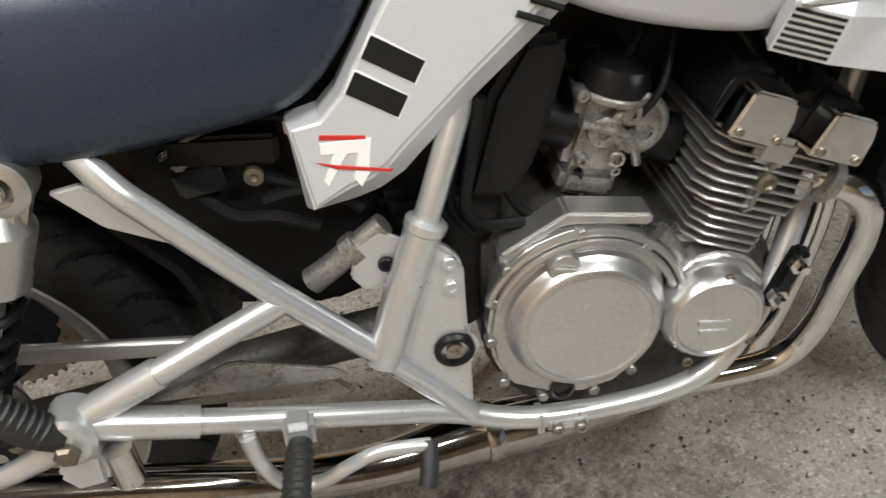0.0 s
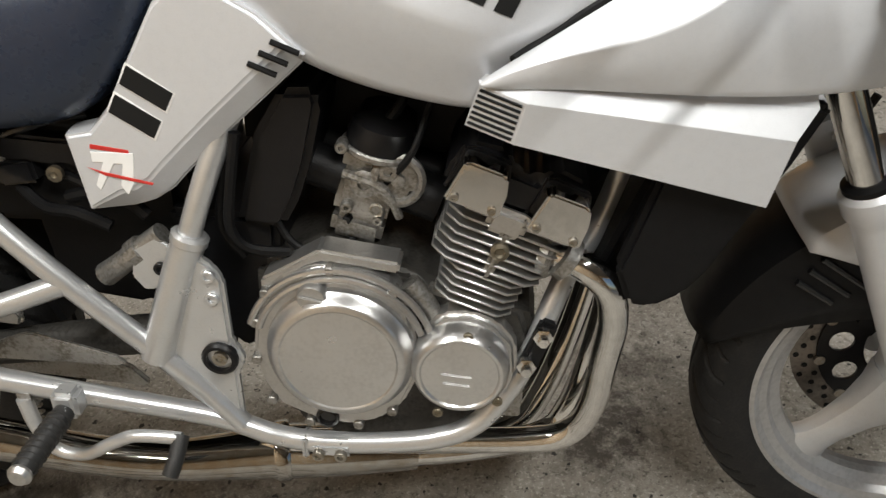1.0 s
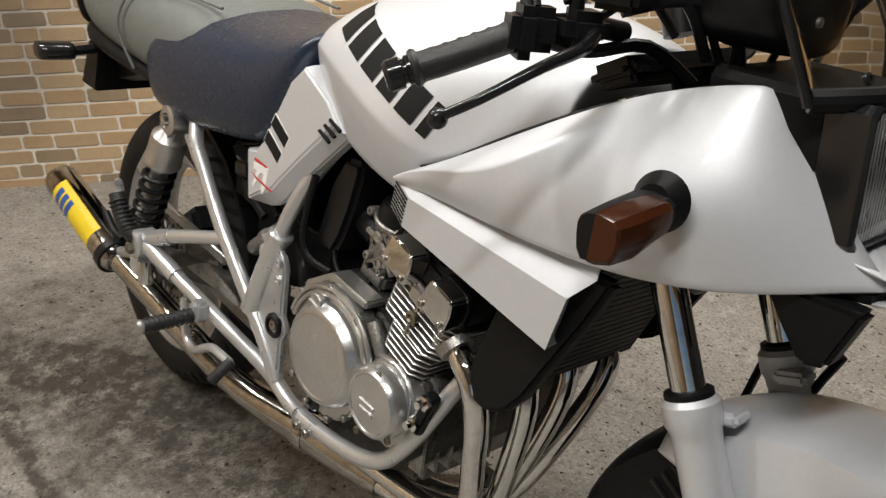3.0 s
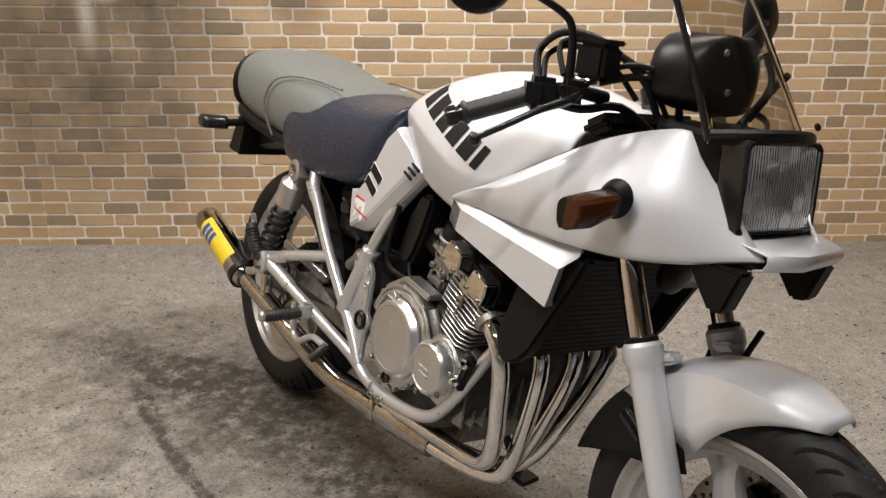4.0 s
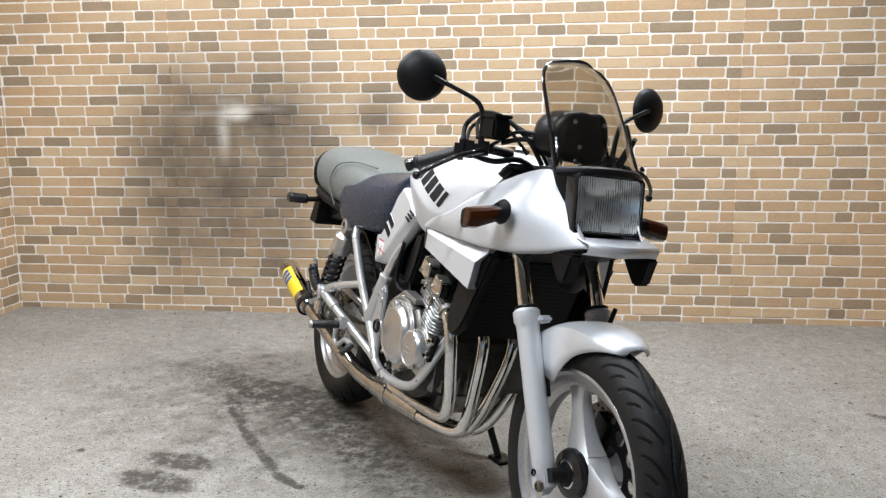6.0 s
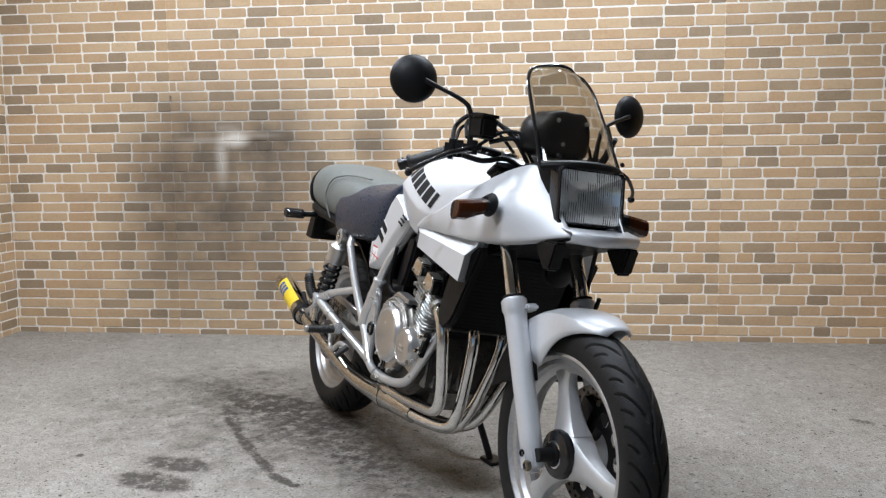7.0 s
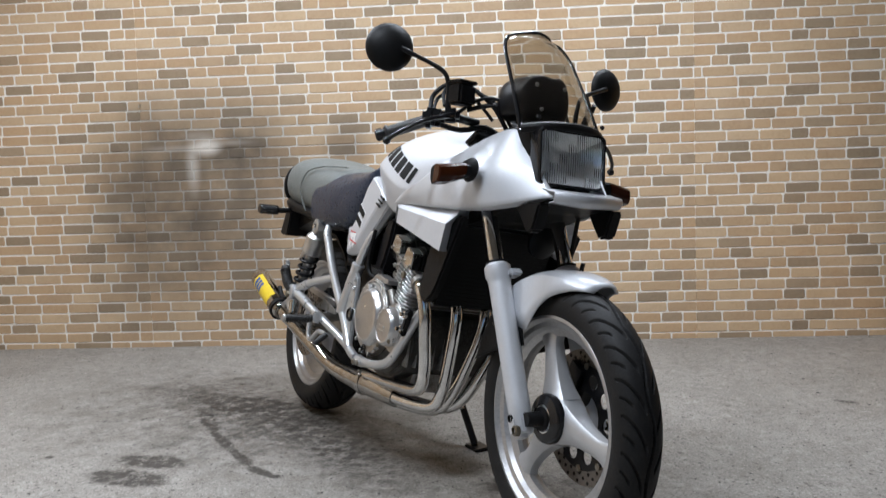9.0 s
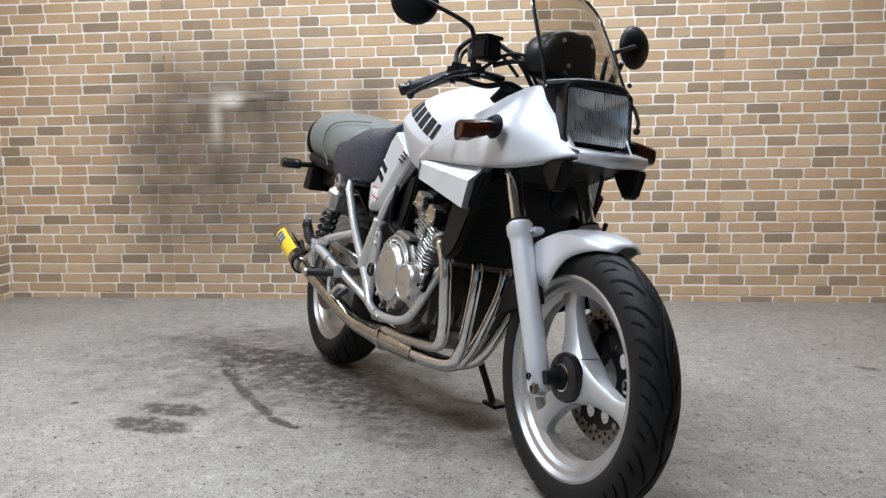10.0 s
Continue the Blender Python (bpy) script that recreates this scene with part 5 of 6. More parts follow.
def disc(name, at, r0, r1, y, thick, holes, m, parent):
    """A drilled brake disc on its windowed carrier."""
    bm = lathe([(r1, y), (r1, y + thick), (r0, y + thick), (r0, y)], n=72, closed=True)
    d = P(name, bm, DISC, "drilled steel brake disc", parent, m=m @ Matrix.Translation(at))
    hb = bmesh.new()
    for k in range(holes):
        a = 6.2832 * k / holes
        for j, rr in enumerate((0.30, 0.55, 0.80)):
            q = a + 0.11 * j
            r = r0 + (r1 - r0) * rr
            lathe([(0.0042, 0), (0.0042, thick + 0.0016), (0, thick + 0.0016)], (r * math.cos(q), y - 0.0008, r * math.sin(q)), (0, 1, 0), 8, hb)
    P("drilled_hole", hb, BLACK, parent=d, m=m @ Matrix.Translation(at))
    P("disc_carrier", holed_ring(0.056, r0 + 0.004, y - 0.004, thick * 0.9, 10, 0.0165 if r0 > 0.1 else 0.010), BLACK_METAL, "black carrier with round windows", d, m=m @ Matrix.Translation(at))
    for k in range(10):
        a = 6.2832 * (k + 0.5) / 10
        P("disc_rivet", lathe([(0.0075, 0), (0.0075, thick + 0.005), (0.004, thick + 0.006), (0, thick + 0.004)], ((r0 + 0.001) * math.cos(a), y - 0.006, (r0 + 0.001) * math.sin(a)), (0, 1, 0), 10), BOLT, parent=d, m=m @ Matrix.Translation(at))
    return d


AXLE = Vector((1.376, -0.027, 0.306))
HEADPT = Vector((1.165, -0.008, 0.640))
STEER = -1.8
rake = (Vector((1.025, 0, 0.905)) - Vector((1.17, 0, 0.645))).normalized()
FS = FORK_OUT @ Matrix.Translation(HEADPT) @ Matrix.Rotation(radians(STEER), 4, rake) @ Matrix.Translation(-HEADPT)
I4 = Matrix.Identity(4)
fw = wheel("front_wheel", AXLE, 0.293, 0.0485, 0.223, 0.042, (109, -11, 229), FS)
P("hub_cover", lathe([(0.054, 0.0), (0.055, 0.010), (0.051, 0.018), (0.032, 0.024), (0.031, 0.010), (0, 0.010)], AXLE + Vector((0, -0.030, 0)), (0, -1, 0), 36), BLACK_GLOSS, "black hub cap", fw, m=FS)
P("hub_ring", lathe([(0.031, 0.0), (0.031, 0.0225), (0.027, 0.0235), (0.026, 0.010), (0.0, 0.010)], AXLE + Vector((0, -0.030, 0)), (0, -1, 0), 32), CHROME, parent=fw, m=FS)
P("hub_spacer", lathe([(0.026, 0), (0.026, 0.012), (0.017, 0.014), (0.015, 0.05), (0, 0.05)], AXLE + Vector((0, -0.045, 0)), (0, -1, 0), 24), BLACK_METAL, parent=fw, m=FS)
disc("brake_disc", AXLE, 0.112, 0.150, 0.058, 0.0045, 24, FS, fw)
RAX = Vector((-0.012, -0.030, 0.309))
rw = wheel("rear_wheel", RAX, 0.310, 0.073, 0.230, 0.060, (60, 180, 300), I4)
disc("brake_disc", RAX, 0.085, 0.122, -0.085, 0.0045, 20, I4, rw)
P("rear_hub", lathe([(0.05, 0.09), (0.05, -0.09), (0.02, -0.12), (0.012, -0.15), (0, -0.15)], (0, 0, 0.308), (0, 1, 0), 24), ALLOY_DULL, parent=rw)
sb = lathe([(0.105, 0.086), (0.105, 0.094), (0.05, 0.094), (0.05, 0.086)], n=48, closed=True)
for k in range(42):
    a = 6.2832 * k / 42
    block((0.108 * math.cos(a), 0.09, 0.108 * math.sin(a)), (0.01, 0.006, 0.006), 0.0015, (0, -math.degrees(a), 0), sb)
P("rear_sprocket", sb, BOLT, parent=rw, m=Matrix.Translation((0, 0, 0.308)))
P("rear_caliper", block((0.10, -0.085, 0.405), (0.09, 0.06, 0.06), 0.012, (0, -35, 0)), BLACK_METAL, "black rear brake caliper")

# -- fork --
FDIR = Vector((-0.429, 0, 0.903)).normalized()
for s in (-1, 1):
    y = s * 0.0965 - 0.0185
    foot = Vector((1.352, y, 0.290))
    top = foot + FDIR * 0.355
    lower = P("fork_lower", lathe([(0.020, -0.022), (0.025, -0.014), (0.0255, 0.05), (0.0262, 0.318), (0.0275, 0.333), (0.031, 0.340), (0.031, 0.362), (0.026, 0.368), (0.018, 0.368)], foot, FDIR, 28), SILVER, "silver fork lower leg", m=FS)
    P("dust_seal", lathe([(0.026, 0.364), (0.026, 0.374), (0.0185, 0.377)], foot, FDIR, 24), BLACK, parent=lower, m=FS)
    P("fork_stanchion", lathe([(0.0185, 0.36), (0.0185, 0.67), (0.016, 0.68), (0, 0.68)], foot, FDIR, 24), CHROME, "chromed fork tube", m=FS)
    P("axle_clamp", block(foot + Vector((0.002, s * 0.004, -0.004)), (0.046, 0.044, 0.052), 0.012, (0, -26, 0)), SILVER, parent=lower, m=FS)
    P("axle_nut", lathe([(0.012, 0), (0.012, 0.010), (0.0075, 0.012), (0.0075, 0.004), (0, 0.004)], foot + Vector((0.020, s * 0.020, -0.008)), (0, s, 0), 6), BRASS, parent=lower, m=FS)
    P("clamp_hole", lathe([(0.008, 0), (0.008, 0.004), (0.0055, 0.004), (0.0055, 0.001), (0, 0.001)], foot + Vector((-0.006, s * 0.024, 0.012)), (0, s, 0), 16), BLACK, parent=lower, m=FS)
    P("fender_lug", block(top + Vector((0.026, -s * 0.026, -0.004)), (0.040, 0.032, 0.016), 0.005, (0, -20, 0)), SILVER, parent=lower, m=FS)
for h, th in ((0.50, 0.03), (0.70, 0.026)):
    c = Vector((1.352, -0.0185, 0.290)) + FDIR * h
    P("fork_clamp", block(c + Vector((-0.02, 0, 0)), (0.060, 0.218, th), 0.010, (0, -26, 0)), BLACK_METAL, m=FS)


# -- front mudguard --
def guard(t0, t1, n, half, depth, r, skirt):
    rows = []
    for i in range(n + 1):
        u = i / n
        a = radians(t0 + (t1 - t0) * u)
        rad = r(u)
        row = []
        for j in range(15):
            v = -1 + 2 * j / 14
            av = abs(v)
            w = half(u)
            if av < 0.6:
                yy, rr = v / 0.6 * w * 0.93, rad - 0.016 * (av / 0.6) ** 3
            else:
                f = (av - 0.6) / 0.4
                yy, rr = math.copysign(w * (0.93 + 0.07 * math.sin(f * 1.57)), v), rad - 0.016 - (skirt(u) - 0.016) * f
            row.append((1.365 + rr * math.cos(a), -0.014 + yy, 0.300 + rr * math.sin(a)))
        rows.append(row)
    return sheet(rows)


def flank(u):
    """How far the silver guard reaches down its sides: deepest behind the fork legs."""
    return 0.018 + 0.114 * ((u / 0.6) ** 1.3 if u < 0.6 else 1 - ((u - 0.6) / 0.4) ** 1.6)


fender = P("front_mudguard", guard(71, 132, 22, lambda u: 0.030 + 0.053 * min(1, (u * 3.4) ** 0.6), 0, lambda u: 0.322 + 0.006 * math.sin(u * 3.14), flank), SILVER, "silver front mudguard", solid=0.003, m=FORK_OUT)
P("mudguard_rear", guard(113, 164, 18, lambda u: 0.079 - 0.010 * u, 0, lambda u: 0.316, lambda u: 0.02 + 0.13 * (1 - u ** 2.2)), BLACK, "black plastic rear half with cooling slots", fender, solid=0.003, m=FORK_OUT)
for k in range(3):
    P("mudguard_slot", tube([(1.180 - 0.0105 * k, -0.0905, 0.514 - 0.016 * k), (1.236 - 0.0165 * k, -0.0915, 0.479 - 0.0115 * k)], 0.004, 8, 1), BLACK_GLOSS, parent=fender, m=FORK_OUT)
P("front_caliper", block((1.335, 0.045, 0.378), (0.075, 0.06, 0.12), 0.016, (0, 28, 0)), BLACK_METAL, "black front brake caliper", m=FS)
P("brake_hose", tube([(1.26, 0.08, 0.64), (1.235, 0.08, 0.56), (1.245, 0.08, 0.47), (1.29, 0.07, 0.42)], 0.0055, 8, 4), BLACK, m=FS)
P("brake_hose", tube([(1.20, 0.10, 0.76), (1.175, 0.10, 0.63), (1.144, 0.10, 0.463)], 0.0055, 8, 3), BLACK, m=FS)
P("hose_clip", block((1.145, 0.10, 0.465), (0.018, 0.014, 0.014), 0.004), BLACK, m=FS)

# -- radiator --
P("radiator_core", block((1.024, -0.005, 0.605), (0.040, 0.30, 0.235), 0.008, (0, 21, 0)), BLACK, "black radiator behind the fork")
for k in range(20):
    P("radiator_fin", block((1.0418 + 0.0040 * (k - 9.5), -0.005, 0.5975 + 0.0104 * (k - 9.5)), (0.003, 0.28, 0.002), 0.0004, (0, 21, 0)), BLACK)
for s, o in ((-1, 0.0), (1, -0.035)):
    b = prism([(1.160 + o, 0.720), (1.134 + o, 0.66), (1.105 + o, 0.603), (1.075 + o, 0.542), (1.055 + o, 0.515), (1.025 + o, 0.497), (1.000 + o, 0.50), (0.985 + o, 0.54), (1.02 + o, 0.66), (1.05 + o, 0.72)], -0.192, -0.168, 0.006)
    P("radiator_shroud", flipped(b) if s > 0 else b, BLACK, "black plastic radiator shroud")
P("horn", lathe([(0.03, 0), (0.042, 0.006), (0.042, 0.018), (0.02, 0.03), (0, 0.03)], (1.11, 0.07, 0.69), (1, 0, -0.2), 24), BLACK_METAL)
P("inner_fairing", loft([[(x, y, z) for x, z in ((1.09, 0.71), (1.20, 0.735), (1.27, 0.757), (1.27, 0.777), (1.10, 0.80))] for y in (-0.115, 0.0, 0.115)]), BLACK, "black inner fairing panel", m=UPRIGHT)

# -- fairing --
FAIR = [[(0.838, -0.222, 0.743), (0.840, -0.228, 0.741), (0.843, -0.229, 0.739), (0.846, -0.228, 0.737), (0.848, -0.220, 0.736)],
        [(0.895, -0.200, 0.774), (0.908, -0.236, 0.773), (0.910, -0.237, 0.757), (0.908, -0.226, 0.740), (0.908, -0.212, 0.738)],
        [(0.979, -0.184, 0.829), (0.985, -0.240, 0.788), (0.985, -0.238, 0.763), (0.980, -0.224, 0.737), (0.980, -0.208, 0.735)],
        [(1.050, -0.168, 0.876), (1.046, -0.233, 0.830), (1.045, -0.235, 0.779), (1.045, -0.221, 0.735), (1.045, -0.203, 0.732)],
        [(1.104, -0.158, 0.905), (1.098, -0.174, 0.890), (1.110, -0.223, 0.800), (1.120, -0.212, 0.735), (1.120, -0.190, 0.730)],
        [(1.160, -0.145, 0.928), (1.163, -0.166, 0.890), (1.175, -0.204, 0.820), (1.185, -0.192, 0.740), (1.185, -0.166, 0.733)],
        [(1.204, -0.131, 0.940), (1.215, -0.158, 0.893), (1.237, -0.178, 0.830), (1.255, -0.163, 0.752), (1.252, -0.135, 0.746)],
        [(1.214, -0.117, 0.937), (1.258, -0.107, 0.882), (1.306, -0.098, 0.828), (1.352, -0.089, 0.784), (1.345, -0.078, 0.777)]]


def reach(p):
    """The fairing draws out ahead of the tank."""
    return (p[0] + 0.022 * min(1.0, max(0.0, (p[0] - 0.95) / 0.25)), *p[1:])


FAIR = [[reach(p) for p in r] for r in FAIR]
for s in (-1, 1):
    b = sheet([[(x, y - (0.0, 0.012, 0.028)[max(0, i - 5)] * (s > 0), z) for x, y, z in row] for i, row in enumerate(FAIR)])
    c2 = b.edges.layers.float.new("crease_edge")
    key = {tuple(round(v, 4) for v in r[1]) for r in FAIR[:5]}
    front = {tuple(round(v, 4) for v in (p[0], p[1] - 0.028 * (s > 0), p[2])) for p in FAIR[7]}
    under = {tuple(round(v, 4) for v in r[3]) for r in FAIR}
    for e in b.edges:
        k2 = [tuple(round(v, 4) for v in q.co) for q in e.verts]
        if all(q in key for q in k2):
            e[c2] = 1.0
        if all(q in front for q in k2):
            e[c2] = 1.0
        if all(q in under for q in k2):
            e[c2] = 0.7
    if s > 0:
        b = flipped(b)
    P("fairing_side", b, SILVER, "silver half-fairing side", subsurf=3, solid=0.004, m=LEFT_SIDE if s > 0 else None)
    # duct panel under it
    ND = [[(0.851, -0.2100, 0.7420), (0.890, -0.2090, 0.7430), (1.122, -0.1880, 0.7440)],
          [(0.842, -0.2170, 0.7430), (0.890, -0.2245, 0.7390), (1.128, -0.1990, 0.7200)],
          [(0.843, -0.2190, 0.7390), (0.885, -0.2330, 0.7280), (1.110, -0.2160, 0.6950)],
          [(0.830, -0.2120, 0.6990), (0.875, -0.2290, 0.6880), (1.097, -0.2155, 0.6290)],
          [(0.840, -0.1850, 0.6990), (0.875, -0.1900, 0.6880), (1.090, -0.1700, 0.6310)]]
    ND = [[reach(p) for p in r] for r in ND]
    bd = sheet(ND)
    sheet([[r[-1] for r in ND], [reach(p) for p in ((1.112, -0.165, 0.738), (1.110, -0.165, 0.730), (1.086, -0.165, 0.700), (1.080, -0.165, 0.648), (1.086, -0.165, 0.634))]], bd)
    sheet([[(0.851, -0.190, 0.7420), (0.849, -0.190, 0.7400), (0.850, -0.190, 0.7360), (0.840, -0.188, 0.6990), (0.842, -0.184, 0.6990)], [r[0] for r in ND]], bd)
    bmesh.ops.remove_doubles(bd, verts=bd.verts, dist=0.0004)
    bmesh.ops.recalc_face_normals(bd, faces=bd.faces)
    hard = [e for e in bd.edges if len(e.link_faces) == 2 and e.calc_face_angle() > 0.35]
    bmesh.ops.bevel(bd, geom=hard, offset=0.005, segments=3, affect="EDGES", clamp_overlap=True)
    dp = P("fairing_duct", flipped(bd) if s > 0 else bd, SILVER, "silver duct panel with rear louvres", smooth=13, m=LEFT_SIDE if s > 0 else None)
    for k in range(7):
        f = 0.10 + 0.80 * k / 6
        p0, p1 = Vector((0.843, -0.2192, 0.7390)).lerp(Vector((0.830, -0.2122, 0.6990)), f), Vector((0.885, -0.2332, 0.7280)).lerp(Vector((0.875, -0.2292, 0.6880)), f)
        q = tube([p0.lerp(p1, 0.04), p0.lerp(p1, 0.93)], 0.0016, 6, 1)
        P("louvre_slot", flipped(q) if s > 0 else q, BLACK, parent=dp, m=LEFT_SIDE if s > 0 else None)
for s in (-1, 1):
    P("fairing_edge_trim", tube([reach(p) for p in ((0.872, s * 0.208, 0.758), (0.897, s * 0.192, 0.771), (0.979, s * 0.175, 0.825), (1.050, s * 0.159, 0.870), (1.104, s * 0.148, 0.898), (1.160, s * 0.135, 0.920), (1.200, s * 0.121, 0.931))], 0.0055, 8, 4), BLACK, "black rubber edge trim", m=LEFT_SIDE if s > 0 else None)
# nose under the headlamp
nose = [[(1.240, -0.095, 0.80), (1.240, 0, 0.80), (1.240, 0.095, 0.80)],
        [(1.300, -0.096, 0.806), (1.306, 0, 0.804), (1.300, 0.109, 0.806)],
        [(1.356, -0.088, 0.796), (1.364, 0, 0.792), (1.356, 0.101, 0.796)],
        [(1.359, -0.088, 0.786), (1.368, 0, 0.781), (1.359, 0.101, 0.786)],
        [(1.352, -0.087, 0.772), (1.360, 0, 0.768), (1.352, 0.100, 0.772)],
        [(1.338, -0.089, 0.769), (1.345, 0, 0.765), (1.338, 0.100, 0.769)]]
P("fairing_nose", sheet(nose), SILVER, "silver beak under the headlamp", solid=0.003, smooth=50, m=NOSE)
P("beak_underside", loft([[(x, y, z) for x, z in ((1.338, 0.770), (1.230, 0.750), (1.230, 0.757), (1.336, 0.778))] for y in (-0.088, 0.0, 0.098)]), BLACK, "black panel under the beak", m=NOSE)
for s in (-1, 1):
    b = prism([(1.245, 0.770), (1.345, 0.768), (1.325, 0.705), (1.300, 0.700), (1.27, 0.735)], -0.118, -0.085, 0.005)
    P("beak_fin", flipped(b) if s > 0 else b, BLACK, "black fin under the beak", m=NOSE)
lampf = lambda x, hw, z0, z1, r=0.008: [(x - (z - 0.87) * 0.10, y, z) for y, z in ((-hw + r, z0), (hw - r, z0), (hw, z0 + r), (hw, z1 - r), (hw - r, z1), (-hw + r, z1), (-hw, z1 - r), (-hw, z0 + r))]
lamp_outer, LAMP_K = lampf, 0.945
lampf = lambda x, hw, z0, z1, r=0.008: lamp_outer(x, hw * LAMP_K, 0.882 + (z0 - 0.882) * LAMP_K, 0.882 + (z1 - 0.882) * LAMP_K, r)
head = P("headlamp", loft([lampf(1.20, 0.085, 0.812, 0.935), lampf(1.295, 0.099, 0.806, 0.945), lampf(1.304, 0.099, 0.806, 0.945), lampf(1.308, 0.0965, 0.8085, 0.9425), lampf(1.308, 0.0935, 0.8115, 0.9395), lampf(1.300, 0.0927, 0.8123, 0.9387), lampf(1.235, 0.0845, 0.8205, 0.9305)]), BLACK_GLOSS, "rectangular headlamp in a gloss black bezel", smooth=30, m=LAMP)
bowl = [lampf(1.2590 + 0.0380 * k * k, 0.0915 * k, 0.8755 - 0.0620 * k, 0.8755 + 0.0620 * k, 0.008 * k) for k in (1.0, 0.93, 0.85, 0.74, 0.62, 0.48, 0.34, 0.2, 0.08, 0.005)]
P("headlamp_reflector", loft(bowl, cap=False), FLUTED, "bright reflector bowl", head, smooth=80, m=LAMP)


def fluted_glass(hw, z0, z1, nu=112, nv=40):
    """A flat lens whose back is moulded in upright flutes, block by block."""
    zc, front, back = 0.5 * (z0 + z1), [], []
    for j in range(nv + 1):
        z = z0 + (z1 - z0) * j / nv
        block_row = min(4, 5 * j // nv)
        f_row, b_row = [], []
        for i in range(nu + 1):
            y = hw * (2 * i / nu - 1)
            column = min(6, 7 * i // nu)
            depth = (0.0015, 0.0006, 0.0011, 0.0003, 0.0013)[(block_row * 3 + column * 2) % 5]
            swell = 0.003 * (1 - (y / hw) ** 2) * (1 - ((z - zc) / (z1 - zc)) ** 2)
            f_row.append((1.3055 + swell - (z - 0.87) * 0.10, y, z))
            b_row.append((1.3005 + swell - (z - 0.87) * 0.10 - depth * abs(math.sin(i * math.pi / 4)) + 0.0008 * math.sin(9 * column + 5 * block_row) * (2 * j / nv * 2.5 % 1 - 0.5), y, z))
        front.append(f_row)
        back.append(b_row)
    b = sheet(front)
    sheet(back, b)
    rim = lambda rows: rows[0] + [q[-1] for q in rows[1:]] + rows[-1][::-1][1:] + [q[0] for q in rows[1:-1]][::-1]
    o, n = rim(front), rim(back)
    sheet([o + o[:1], n + n[:1]], b)
    bmesh.ops.remove_doubles(b, verts=b.verts, dist=1e-6)
    bmesh.ops.recalc_face_normals(b, faces=b.faces)
    return b


lens = P("headlamp_lens", fluted_glass(0.0870, 0.8180, 0.9355), LENS, "clear fluted glass lens", head, m=LAMP, smooth=30)
lens.visible_shadow = False
P("headlamp_surround", loft([lamp_outer(1.15, 0.095, 0.80, 0.945), lamp_outer(1.235, 0.097, 0.80, 0.944), lamp_outer(1.262, 0.090, 0.808, 0.942), lamp_outer(1.250, 0.086, 0.812, 0.938)], cap=False), BLACK, "black panel round the headlamp", m=LAMP)

# -- screen --
rows, edge = [], []
NU, NV = 24, 18
for j in range(NV + 1):
    v = j / NV
    row = []
    for i in range(NU + 1):
        u = -1 + 2 * i / NU
        w = (0.116 - 0.022 * v) * (1 if v < 0.72 else math.sqrt(max(0.0, 1 - 0.62 * ((v - 0.72) / 0.28) ** 2.6)))
        x = 1.302 - 0.168 * v - 0.050 * u * u * (1 - 0.45 * v) - 0.02 * v * v
        z = 0.944 + 0.246 * v - 0.012 * (1 - v) * u * u + (0.004 - 0.010 * u * u) * (v > 0.99)
        row.append((x, w * u, z))
    rows.append(row)
edge = [r[0] for r in rows] + rows[-1][1:] + [r[-1] for r in rows[::-1]][1:] + rows[0][::-1][1:]
screen = P("windscreen", sheet(rows), SMOKE, "tall smoked windscreen with a black rim", solid=0.003, m=LAMP)
screen.visible_shadow = False
P("screen_rim", tube(edge, 0.0045, 8, 1), BLACK_GLOSS, parent=screen, m=LAMP)
P("screen_base", tube([(1.250, -0.112, 0.937), (1.29, -0.065, 0.945), (1.303, 0, 0.948), (1.29, 0.065, 0.945), (1.250, 0.112, 0.937)], 0.011, 10, 5), BLACK, "black screen mount", screen, m=LAMP)
for y in (-0.09, 0.09):
    P("screen_screw", bolt(1.283, y, 0.962, 0.006, 0.004, (1, 0, 0.5)), BLACK_METAL, parent=screen, m=LAMP)

# -- instruments --
ins = P("instrument_pod", loft([[(x, y, z) for y, z in ((-0.096 * k, 0.965), (-0.105 * k, 1.0), (-0.10 * k, 1.045), (-0.075 * k, 1.072), (-0.03 * k, 1.078), (-0.006, 1.070), (0.02 * k, 1.078), (0.045 * k, 1.070), (0.062 * k, 1.04), (0.066 * k, 1.0), (0.06 * k, 0.965), (0, 0.955))] for x, k in ((1.10, 0.98), (1.12, 1.0), (1.17, 0.98), (1.195, 0.88), (1.205, 0.6))]), BLACK_METAL, "black instrument pod behind the screen", subsurf=1, m=LAMP)
for y, z in ((-0.05, 1.05), (-0.03, 0.995), (0.03, 1.05)):
    P("pod_screw", bolt(1.203, y, z, 0.005, 0.004, (1, 0, 0)), ALLOY, parent=ins, m=LAMP)
P("screen_stay", tube([(1.17, 0.09, 0.96), (1.19, 0.105, 1.02), (1.17, 0.10, 1.07)], 0.007, 8, 3), BLACK)
P("screen_stay", tube([(1.13, 0.12, 0.94), (1.17, 0.115, 0.99), (1.215, 0.10, 1.04)], 0.006, 8, 3), BLACK)
P("key_switch", lathe([(0.02, 0), (0.02, 0.03), (0.012, 0.034), (0, 0.034)], (1.05, 0, 0.955), (-0.4, 0, 0.9), 18), BLACK_METAL)

